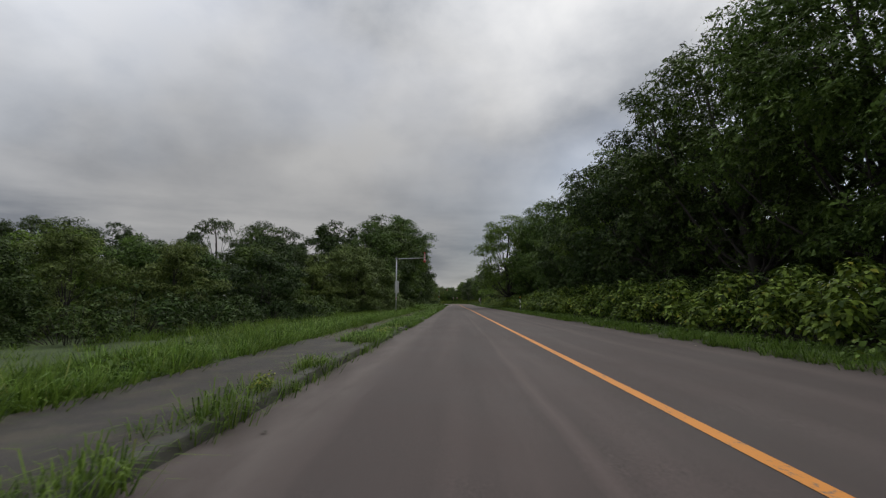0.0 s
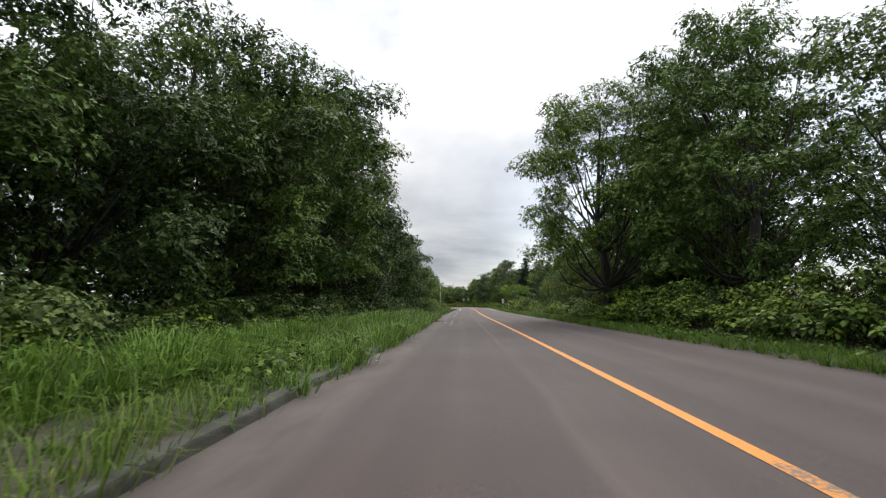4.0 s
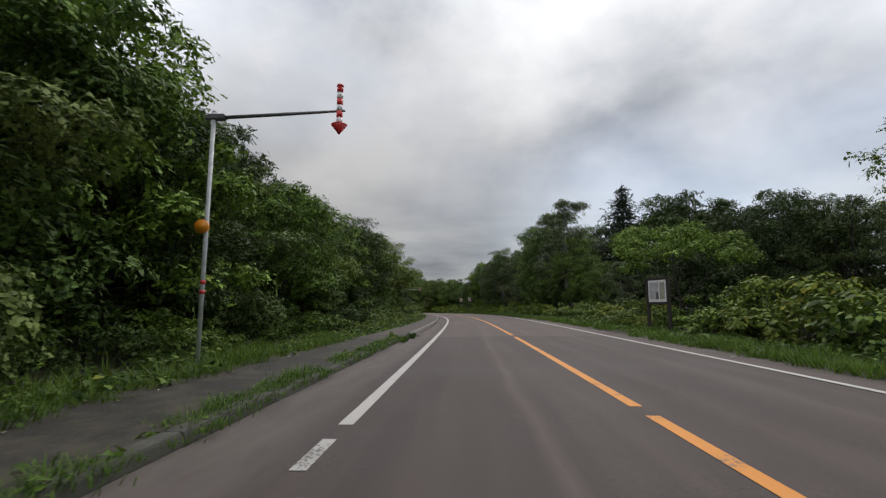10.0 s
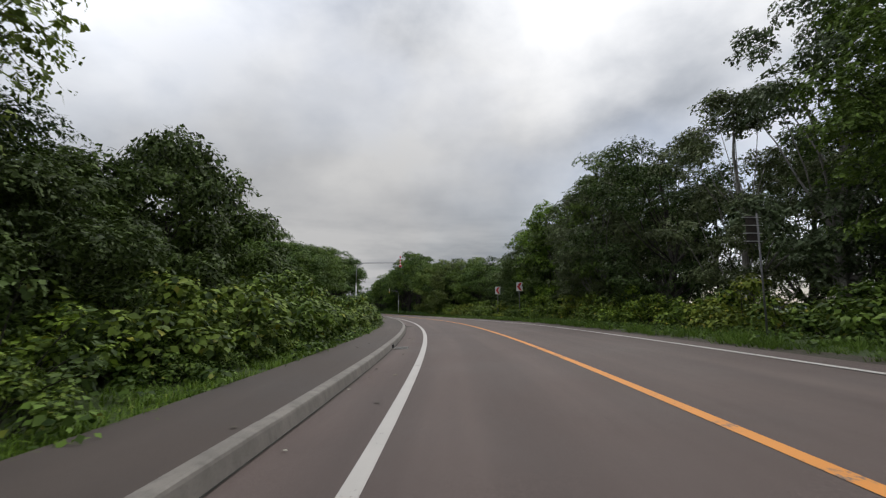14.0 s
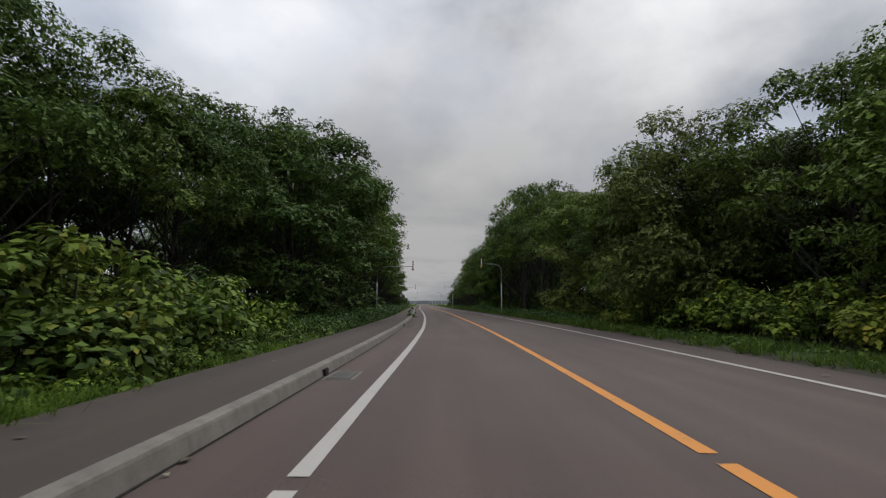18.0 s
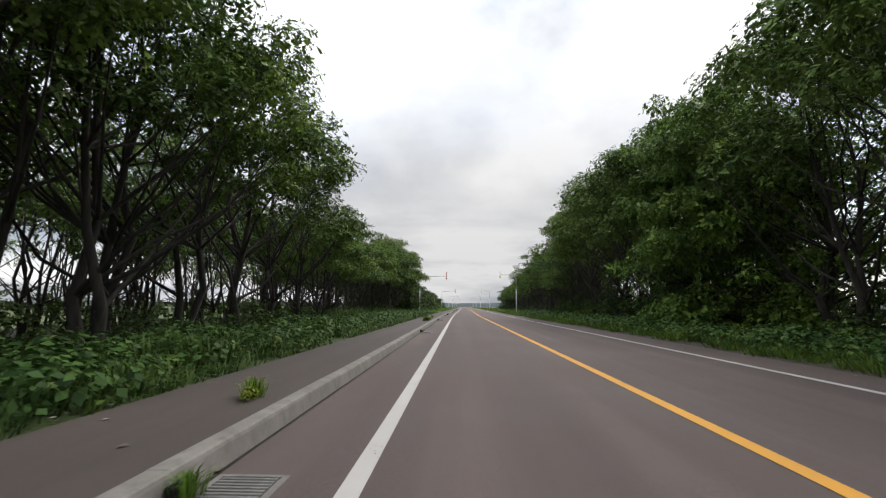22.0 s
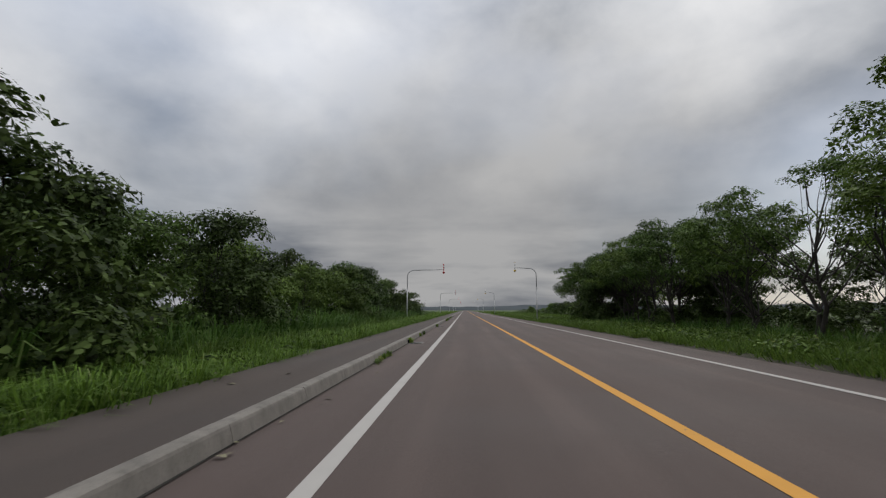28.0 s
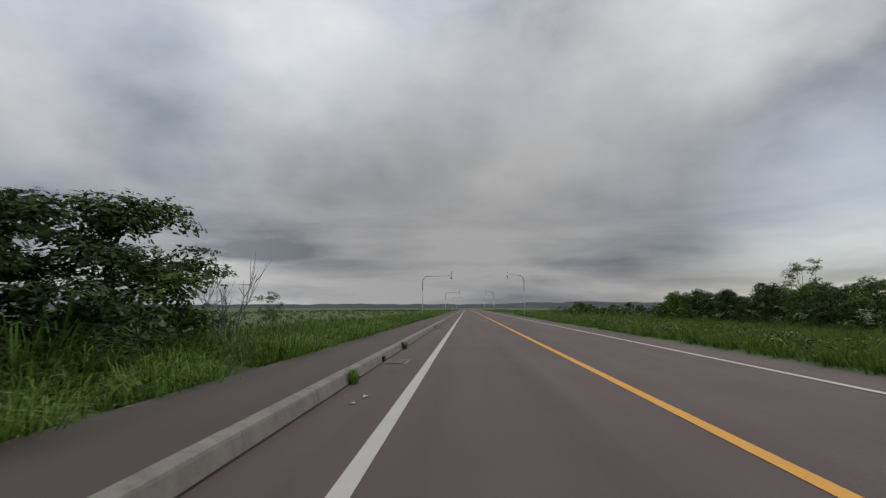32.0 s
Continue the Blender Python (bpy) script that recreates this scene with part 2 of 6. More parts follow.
def foliage(name, dark, light, warm, warm_share=0.04, glow=0.16, rough=0.62, spray=0.0):
    """Leaves. spray: leaves a metre in a sprig, where each face of a crown carries a sprig of small leaves with gaps between them."""
    f = Mat(name, rough=rough)
    isl = f.island()
    if spray:
        vo = f.t.nodes.new("ShaderNodeTexVoronoi")
        vo.inputs["Scale"].default_value = spray
        f.link(f.co, vo.inputs["Vector"])
        sep = f.t.nodes.new("ShaderNodeSeparateColor")
        f.link(vo.outputs["Color"], sep.inputs[0])
        mean = f.t.nodes.new("ShaderNodeMix")
        mean.inputs["Factor"].default_value = 0.5
        f.link(isl, mean.inputs["A"])
        f.link(sep.outputs[0], mean.inputs["B"])
        isl = mean.outputs["Result"]
        tilt = f.t.nodes.new("ShaderNodeVectorMath")
        tilt.operation = "MULTIPLY_ADD"
        f.link(vo.outputs["Color"], tilt.inputs[0])
        tilt.inputs[1].default_value, tilt.inputs[2].default_value = (1.5, 1.5, 1.5), (-0.75, -0.75, -0.75)
        lean_ = f.t.nodes.new("ShaderNodeVectorMath")
        f.link(tilt.outputs[0], lean_.inputs[0])
        f.link(f.t.nodes.new("ShaderNodeNewGeometry").outputs["Normal"], lean_.inputs[1])
        unit = f.t.nodes.new("ShaderNodeVectorMath")
        unit.operation = "NORMALIZE"
        f.link(lean_.outputs[0], unit.inputs[0])
        f.link(unit.outputs[0], f.b.inputs["Normal"])
    c = f.ramp(isl, (0.08, dark), (0.78, light), (0.99 - warm_share, light), (0.99, warm))
    c = f.mix(1.0, c, f.ramp(f.each(), (0.0, (0.62, 0.72, 0.80)), (0.35, (0.85, 0.92, 0.95)), (0.7, (1.0, 1.0, 1.0)), (1.0, (1.16, 1.22, 0.88))), "MULTIPLY")
    patch_ = f.span(f.noise(0.55, 3.0), 0.38, 0.65, 0.0, 0.4)
    c = f.mix(patch_, c, dark)
    f.color(c)
    f.b.inputs["Specular IOR Level"].default_value = 0.14
    tr = f.t.nodes.new("ShaderNodeBsdfTranslucent")
    f.link(c, tr.inputs["Color"])
    mx = f.t.nodes.new("ShaderNodeMixShader")
    mx.inputs[0].default_value = glow
    f.link(f.b.outputs[0], mx.inputs[1])
    f.link(tr.outputs[0], mx.inputs[2])
    out = mx.outputs[0]
    if spray:
        cut = f.t.nodes.new("ShaderNodeMath")
        cut.operation = "GREATER_THAN"
        cut.inputs[1].default_value = 0.56
        f.link(vo.outputs["Distance"], cut.inputs[0])
        m2 = f.t.nodes.new("ShaderNodeMixShader")
        f.link(cut.outputs[0], m2.inputs[0])
        f.link(out, m2.inputs[1])
        f.link(f.t.nodes.new("ShaderNodeBsdfTransparent").outputs[0], m2.inputs[2])
        out = m2.outputs[0]
    f.link(out, f.t.nodes["Material Output"].inputs["Surface"])
    return f.m


M_LEAF = {
    "oak": foliage("leaves_oak_green", (0.030, 0.054, 0.014), (0.177, 0.263, 0.053), (0.265, 0.296, 0.057), 0.02, spray=10.0),
    "canopy": foliage("leaves_bright_green", (0.043, 0.081, 0.016), (0.222, 0.336, 0.055), (0.316, 0.363, 0.057), 0.03, spray=9.0),
    "dark": foliage("leaves_dark_green", (0.016, 0.028, 0.009), (0.099, 0.145, 0.037), (0.147, 0.164, 0.039), 0.02, spray=10.0),
    "pale": foliage("leaves_grey_green", (0.050, 0.067, 0.030), (0.203, 0.241, 0.108), (0.226, 0.241, 0.116), spray=11.0),
    "willow": foliage("leaves_willow_green", (0.044, 0.066, 0.018), (0.219, 0.276, 0.072), (0.300, 0.285, 0.076), spray=12.0),
    "spruce": foliage("needles_spruce", (0.010, 0.019, 0.010), (0.037, 0.053, 0.025), (0.044, 0.052, 0.022), glow=0.1, spray=12.0),
    "under": foliage("leaves_undergrowth", (0.016, 0.030, 0.009), (0.102, 0.158, 0.035), (0.147, 0.170, 0.037), spray=9.0),
    "weed": foliage("leaves_knotweed", (0.026, 0.050, 0.008), (0.210, 0.290, 0.046), (0.34, 0.32, 0.05), 0.04),
    "gold": foliage("leaves_knotweed_yellowing", (0.060, 0.090, 0.012), (0.260, 0.310, 0.044), (0.40, 0.32, 0.045), 0.14),
    "grass": foliage("grass_blades", (0.044, 0.080, 0.012), (0.155, 0.240, 0.040), (0.230, 0.255, 0.077), 0.05, 0.35),
    "herb": foliage("leaves_woodland_herb", (0.022, 0.050, 0.012), (0.100, 0.180, 0.040), (0.242, 0.277, 0.059), 0.03),
    "sedge": foliage("sedge_blades", (0.028, 0.054, 0.015), (0.100, 0.165, 0.042), (0.18, 0.21, 0.075), 0.05, 0.3),
    "lush": foliage("lush_grass_blades", (0.056, 0.106, 0.012), (0.241, 0.358, 0.055), (0.358, 0.403, 0.130), 0.08, 0.35),
    "straw": foliage("straw_blades", (0.060, 0.062, 0.022), (0.190, 0.175, 0.075), (0.30, 0.25, 0.13), 0.2, 0.25),
    "rank": foliage("rank_grass_blades", (0.043, 0.088, 0.014), (0.134, 0.231, 0.041), (0.260, 0.324, 0.098), 0.08, 0.35),
}


def bark(name, lo, hi):
    b = Mat(name, rough=0.9)
    n = b.noise(9.0, 6.0, (1.0, 1.0, 0.18))
    b.color(b.ramp(n, (0.3, lo), (0.7, hi)))
    b.bump(n, 0.7, 0.03)
    return b.m


M_BARK = bark("bark_brown", (0.016, 0.014, 0.012), (0.055, 0.048, 0.041))
M_BARK_PALE = bark("bark_grey", (0.10, 0.095, 0.085), (0.26, 0.25, 0.23))


def plain(name, color, rough=0.5, metal=0.0, grime=0.25, scale=6.0):
    a = Mat(name, rough=rough, metal=metal)
    n = a.noise(scale, 6.0)
    a.color(a.ramp(n, (0.35, tuple(c * (1 - grime) for c in color)), (0.65, color)))
    a.rough(a.span(n, 0.3, 0.7, min(rough + 0.12, 1.0), rough))
    a.bump(a.noise(60.0, 2.0), 0.08, 0.002)
    return a.m


M_STEEL = plain("galvanised_steel", (0.58, 0.59, 0.60), 0.55, 0.12)
M_STEEL_WORN = plain("weathered_grey_steel", (0.30, 0.31, 0.32), 0.55, 0.25)
M_STEEL_DARK = plain("weathered_dark_steel", (0.16, 0.16, 0.165), 0.55, 0.5)
M_RED = plain("red_reflective_sheet", (0.64, 0.030, 0.032), 0.4, 0.0, 0.2)
M_WHITE = plain("white_reflective_sheet", (0.72, 0.72, 0.72), 0.4, 0.0, 0.15)
M_AMBER = plain("amber_reflector", (0.85, 0.30, 0.02), 0.35, 0.0, 0.15)
M_YELLOW_ARROW = plain("yellow_sheet", (0.70, 0.46, 0.06), 0.4, 0.0, 0.2)
M_BLACK = plain("black_sheet", (0.02, 0.02, 0.02), 0.5, 0.0, 0.2)
M_WOODDARK = plain("dark_stained_wood", (0.035, 0.028, 0.024), 0.7, 0.0, 0.4)
# near-black: painted shade of the drain inlets, and the road joint's dark
M_SHADE_AND_JOINT = plain("inlet_shade_and_joint_black", (0.008, 0.008, 0.008), 0.9, 0.0, 0.2)


def concrete(name, lo, hi, moss=0.0):
    a = Mat(name, rough=0.88)
    n, n2 = a.noise(3.0, 7.0), a.noise(45.0, 3.0)
    c = a.ramp(n, (0.3, lo), (0.7, hi))
    c = a.mix(a.span(n2, 0.5, 0.75, 0.0, 0.4), c, tuple(v * 0.55 for v in lo))
    c = a.mix(a.span(a.noise(1.1, 5.0), 0.48, 0.7, 0.0, moss), c, (0.06, 0.065, 0.035))
    c = a.mix(a.span(a.noise(7.0, 7.0, (1.0, 1.0, 0.25), 0.65), 0.5, 0.68, 0.0, 0.45), c, tuple(v * 0.5 for v in lo))
    c = a.mix(a.span(a.each(), 0.0, 1.0, 0.0, 0.25), c, tuple(v * 0.7 for v in lo))
    a.color(c)
    a.bump(n2, 0.4, 0.005)
    return a.m


M_KERB = concrete("kerb_concrete", (0.165, 0.152, 0.137), (0.232, 0.214, 0.192), 0.16)
M_KERB_OLD = concrete("mossy_kerb_concrete", (0.038, 0.038, 0.031), (0.087, 0.083, 0.071), 0.85)
M_APRON = concrete("drain_concrete", (0.144, 0.131, 0.121), (0.212, 0.198, 0.183), 0.35)


def paint(name, color, wear, under):
    a = Mat(name, rough=0.7)
    n = a.noise(26.0, 6.0)
    b_ = a.noise(1.4, 5.0)
    add = a.t.nodes.new("ShaderNodeMath")
    add.operation = "ADD"
    a.link(n, add.inputs[0])
    a.link(b_, add.inputs[1])
    f_ = a.span(add.outputs[0], 1.32 - wear, 1.42 - wear, 0.0, 0.9)
    c = a.mix(a.span(b_, 0.3, 0.7, 0.0, 0.35), color, tuple(v * 0.72 for v in color))
    a.color(a.mix(f_, c, under))
    a.bump(n, 0.25, 0.003)
    return a.m


M_YELLOW = paint("yellow_line_paint", (0.608, 0.228, 0.023), 0.17, (0.122, 0.099, 0.084))
M_YELLOW_FRESH = paint("fresh_yellow_line_paint", (0.608, 0.281, 0.015), 0.05, (0.122, 0.099, 0.084))
M_LINE = paint("white_line_paint", (0.424, 0.406, 0.385), 0.10, (0.116, 0.109, 0.100))
M_LINE_HALF = paint("chipped_white_line_paint", (0.380, 0.365, 0.346), 0.34, (0.084, 0.076, 0.070))
M_LINE_WORN = paint("worn_white_line_paint", (0.23, 0.21, 0.195), 0.45, (0.032, 0.024, 0.022))

soil = Mat("soil_and_turf", rough=0.95)
sn, sn2 = soil.noise(0.08, 6.0), soil.noise(9.0, 5.0)
sc_ = soil.ramp(sn, (0.3, (0.045, 0.072, 0.018)), (0.7, (0.080, 0.115, 0.030)))
soil.color(soil.mix(soil.span(sn2, 0.4, 0.7, 0.0, 0.35), sc_, (0.038, 0.034, 0.022)))
soil.bump(sn2, 0.8, 0.05)
M_SOIL = soil.m
turf = Mat("verge_turf", rough=0.95)
tn, tn2 = turf.noise(0.7, 5.0), turf.noise(22.0, 4.0)
tc_ = turf.ramp(tn, (0.3, (0.034, 0.058, 0.014)), (0.7, (0.065, 0.099, 0.026)))
turf.color(turf.mix(turf.span(tn2, 0.45, 0.7, 0.0, 0.7), tc_, (0.028, 0.037, 0.013)))
turf.bump(tn2, 0.9, 0.05)
M_TURF = turf.m
mead = Mat("mown_meadow", rough=0.95)
mn, mn2 = mead.noise(0.4, 5.0), mead.noise(30.0, 4.0)
mc_ = mead.ramp(mn, (0.3, (0.050, 0.084, 0.020)), (0.7, (0.082, 0.122, 0.030)))
mead.color(mead.mix(mead.span(mn2, 0.45, 0.7, 0.0, 0.5), mc_, (0.06, 0.085, 0.028)))
mead.bump(mn2, 0.8, 0.04)
M_MEADOW = mead.m
litter = Mat("leaf_litter", rough=0.95)
ln = litter.noise(14.0, 6.0)
litter.color(litter.ramp(ln, (0.3, (0.020, 0.018, 0.012)), (0.6, (0.05, 0.045, 0.028)), (0.8, (0.085, 0.07, 0.045))))
litter.bump(ln, 0.9, 0.04)
M_LITTER = litter.m
# distance haze is put into the hill colour: woods tinted slate blue
hillm = Mat("far_hill_woods_hazed", rough=1.0)
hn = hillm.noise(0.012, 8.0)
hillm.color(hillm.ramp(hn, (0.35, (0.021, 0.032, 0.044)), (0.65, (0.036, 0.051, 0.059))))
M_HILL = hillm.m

# ---- the line of the road ----
BENDS = ((0, -3.53), (20, -3.42), (40, -3.47), (60, -3.47), (80, -2.99), (100, -2.7), (120, -3.5), (140, -3.81), (160, -3.54), (180, -2.81), (200, -1.26), (220, 1.76), (240, 6.13), (260, 10.97), (280, 14.91), (300, 17.05), (320, 18.18), (340, 18.93), (360, 19.03), (380, 19.0), (400, 18.43), (420, 18.05), (440, 18.29), (460, 18.5), (480, 18.47))
S0, S1 = -80.0, 2600.0
_s = np.arange(S0, S1 + 0.5, 1.0)
_h = np.radians(np.interp(_s, [b[0] for b in BENDS], [b[1] for b in BENDS]))
_hs = np.convolve(np.pad(_h, 12, "edge"), np.hanning(25) / np.hanning(25).sum(), "valid")
_mid = (_hs[1:] + _hs[:-1]) / 2
_x = np.concatenate([[0], np.cumsum(-np.sin(_mid))])
_y = np.concatenate([[0], np.cumsum(np.cos(_mid))])
_x += 2.4 - np.interp(0, _s, _x)
_y += -0.15 - np.interp(0, _s, _y)


def bank(s):
    """Crossfall in the bend, rise per metre to the outer side."""
    return np.interp(s, [150, 190, 245, 278], [0.0, 0.03, 0.03, 0.0])


def at(s, lat, z=0.0):
    """Point at station s (metres along the centre line), lat metres to the right of it."""
    h = np.interp(s, _s, _hs)
    tilt = bank(s) * (min(max(lat, -7.0), 7.0) + 2.5)
    return Vector((np.interp(s, _s, _x) + lat * np.cos(h), np.interp(s, _s, _y) + lat * np.sin(h), z + tilt))


def inset(s):
    """The left edge line and kerb stand closer to the centre past the bend."""
    return float(np.interp(s, [284, 300, 340], [0.0, 0.15, 0.10]))


def heading(s):
    return math.degrees(np.interp(s, _s, _hs))


def along(s, lat, z=0.0, turn=0.0):
    p_ = at(s, lat, z)
    return pose(p_.x, p_.y, p_.z, 0, 0, heading(s) + turn)


# ---- mesh helpers ----
def mesh_of(name, verts, faces, mats, mat_index=None, smooth=False):
    me = bpy.data.meshes.new(name)
    me.from_pydata([tuple(v) for v in verts], [], faces)
    for m_ in (mats if isinstance(mats, (list, tuple)) else [mats]):
        me.materials.append(m_)
    if mat_index is not None:
        me.polygons.foreach_set("material_index", mat_index)
    if smooth:
        me.polygons.foreach_set("use_smooth", [True] * len(me.polygons))
    me.update()
    return me


def part(name, me, parent, label=""):
    ob = new(name, me)
    ob.parent = parent
    return tagged(ob, label)


def empty(name, m):
    ob = new(name)
    ob.empty_display_size = 0.2
    ob.matrix_world = m
    return ob


def from_bm(name, bm, mat, smooth=False):
    me = bpy.data.meshes.new(name)
    bm.to_mesh(me)
    bm.free()
    me.materials.append(mat)
    if smooth:
        me.polygons.foreach_set("use_smooth", [True] * len(me.polygons))
    return me


def box_mesh(name, size, mat, centre=(0, 0, 0), bevel=0.0):
    bm = bmesh.new()
    bmesh.ops.create_cube(bm, size=1.0)
    bmesh.ops.scale(bm, vec=size, verts=bm.verts)
    if bevel:
        bmesh.ops.bevel(bm, geom=bm.edges[:], offset=bevel, segments=2, affect="EDGES")
    bmesh.ops.translate(bm, vec=centre, verts=bm.verts)
    return from_bm(name, bm, mat)


def tube_data(points, radii, sides=8, cap=True):
    """Vertices and faces of a tube through points."""
    vs, fs = [], []
    pts = [Vector(p_) for p_ in points]
    side = None
    for i, p_ in enumerate(pts):
        d = (pts[min(i + 1, len(pts) - 1)] - pts[max(i - 1, 0)]).normalized()
        if side is None:
            side = d.orthogonal().normalized()
        side = (side - d * side.dot(d)).normalized()
        other = d.cross(side)
        for k in range(sides):
            a = 2 * math.pi * k / sides
            vs.append(p_ + (side * math.cos(a) + other * math.sin(a)) * radii[i])
    for i in range(len(pts) - 1):
        for k in range(sides):
            a, b = i * sides + k, i * sides + (k + 1) % sides
            fs.append((a, b, b + sides, a + sides))
    if cap:
        fs.append(tuple(reversed(range(sides))))
        fs.append(tuple(range((len(pts) - 1) * sides, len(pts) * sides)))
    return vs, fs


def tube_mesh(name, points, radii, mat, sides=10):
    vs, fs = tube_data(points, radii, sides)
    return mesh_of(name, vs, fs, mat, smooth=True)


def strip(s0, s1, lats, step=2.0, wob=0.0, seed=0, shift=None):
    """A sheet that follows the road: lats is a list of (lateral, height). Returns verts, faces."""
    n = max(2, int(math.ceil((s1 - s0) / step)) + 1)
    vs, fs = [], []
    for i in range(n):
        s = s0 + (s1 - s0) * i / (n - 1)
        for j, (la, z) in enumerate(lats):
            k = wob * noise.noise(Vector((s * 0.35, j * 7.7, seed))) if wob else 0.0
            vs.append(at(s, la + k + (shift(s) if shift else 0.0), z))
    w = len(lats)
    for i in range(n - 1):
        for j in range(w - 1):
            a = i * w + j
            fs.append((a, a + 1, a + 1 + w, a + w))
    return vs, fs


def strip_object(name, s0, s1, lats, mat, label, category, step=2.0, wob=0.0, seed=0, shift=None):
    vs, fs = strip(s0, s1, lats, step, wob, seed, shift)
    me = mesh_of(name, vs, fs, mat)
    n, w = len(vs) // len(lats), len(lats)
    uv = me.uv_layers.new(name="along")
    flat_uv = np.empty((len(me.loops), 2), dtype=np.float32)
    ids = np.array([l.vertex_index for l in me.loops])
    flat_uv[:, 0] = np.array([la for la, _ in lats])[ids % w]
    flat_uv[:, 1] = s0 + (s1 - s0) * (ids // w) / (n - 1)
    uv.data.foreach_set("uv", flat_uv.ravel())
    return tagged(new(name, me), label, category, kind="structure")


# ---- ground, road, footway ----
gs = []
gf = []
ring = [-2600, -1500, -800, -400, -200, -100, 0, 50, 100, 150, 200, 250, 300, 350, 400, 450, 500, 600, 800, 1200, 2000, 3200]
rx = [-3000, -1500, -700, -350, -150, -60, 0, 60, 150, 350, 700, 1500, 3000]
for yv in ring:
    for xv in rx:
        gs.append((xv, yv, -0.3))
for i in range(len(ring) - 1):
    for j in range(len(rx) - 1):
        a = i * len(rx) + j
        gf.append((a, a + 1, a + 1 + len(rx), a + len(rx)))
tagged(new("ground", mesh_of("ground", gs, gf, M_SOIL)), "flat grassy ground reaching to the horizon", "ground", kind="structure")

SEAM = 169.4
L_EDGE, R_EDGE, KERB_OUT, WALK_OUT = -3.33, 3.47, -4.60, -6.15
strip_object("road_old", S0, SEAM, [(-4.72, -0.012), (-3.9, -0.0066), (-3.2, -0.002), (-2.3, 0.004), (0, 0.012), (2.5, 0.004), (4.95, -0.02)], M_ROAD_OLD,
             "worn brownish grey asphalt carriageway with faded edge", "road", 2.0, 0.12, 3)
strip_object("road_new", SEAM, 2500, [(-4.36, -0.010), (-2.3, 0.004), (0, 0.012), (2.5, 0.004), (5.15, -0.02)], M_ROAD,
             "smooth grey asphalt carriageway of a two-lane road", "road", 2.5)
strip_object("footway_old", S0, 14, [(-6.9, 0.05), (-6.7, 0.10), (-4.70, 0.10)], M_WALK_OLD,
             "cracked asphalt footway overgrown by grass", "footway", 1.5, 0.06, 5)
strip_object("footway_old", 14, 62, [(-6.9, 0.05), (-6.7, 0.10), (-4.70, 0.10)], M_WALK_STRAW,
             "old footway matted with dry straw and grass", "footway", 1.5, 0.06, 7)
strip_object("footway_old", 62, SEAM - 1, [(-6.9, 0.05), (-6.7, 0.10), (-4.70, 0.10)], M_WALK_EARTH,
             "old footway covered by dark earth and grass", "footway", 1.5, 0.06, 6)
strip_object("footway_new", SEAM - 1, 900, [(-6.3, 0.02), (WALK_OUT, 0.15), (KERB_OUT + 0.01, 0.145)], M_WALK,
             "asphalt footway behind a raised kerb", "footway", 2.0, 0.0, 0, inset)
tagged(new("footway_ramp", mesh_of("footway_ramp", [at(167.2, -6.75, 0.104), at(167.2, -4.66, 0.104), at(168.6, -4.58, 0.148), at(168.6, -6.2, 0.152)], [(0, 1, 2, 3)], M_WALK)),
       "short asphalt ramp between old and new footway", "footway", kind="structure")
for s0, s1, m_, words in ((S0, 482, M_LITTER, "leaf litter and soil under roadside trees"), (482, 900, M_SOIL, "rough green grassland beyond the road verge")):
    strip_object("verge_left", s0, s1, [(-31, -0.34), (-26, -0.06), (-12, 0.0), (-6.6, 0.02), (-6.0, 0.0)], m_, words, "verge", 5.0, 0.0)
    strip_object("verge_right", s0, s1, [(4.7, -0.04), (5.4, 0.02), (12, 0.0), (25, -0.06), (30, -0.34)], m_, words, "verge", 5.0, 0.0)
strip_object("turf_left", S0, 64, [(-16, 0.02), (-8.8, 0.05), (-7.8, 0.09), (-6.85, 0.07)], M_TURF, "mossy turf along the edge of the footway", "verge", 2.0, 0.15, 20)
strip_object("turf_left", 64, 172, [(-8.8, 0.02), (-7.8, 0.09), (-6.85, 0.07)], M_TURF, "mossy turf along the edge of the footway", "verge", 2.0, 0.15, 21)
strip_object("turf_left", 172, 900, [(-9.6, 0.01), (-8.0, 0.10), (-6.28, 0.04)], M_TURF, "mossy turf along the edge of the footway", "verge", 2.0, 0.1, 22)
strip_object("turf_right", S0, 300, [(5.15, -0.01), (6.0, 0.06), (8.2, 0.03)], M_TURF, "mossy turf along the carriageway", "verge", 2.0, 0.12, 23)
strip_object("turf_right", 300, 900, [(5.3, -0.01), (6.2, 0.06), (11.0, 0.03)], M_TURF, "mossy turf along the carriageway", "verge", 2.0, 0.12, 24)


def widen(s):
    """Extra width of the outer lane in the bend."""
    return float(np.interp(s, [140, 168, 195, 235, 270], [0.45, 0.4, 0.55, 0.55, 0.0]))


def sway(s):
    """The centre line lies a little off the middle past the bend."""
    return float(np.interp(s, [252, 274, 322, 336], [0.0, -0.2, -0.2, 0.0]))


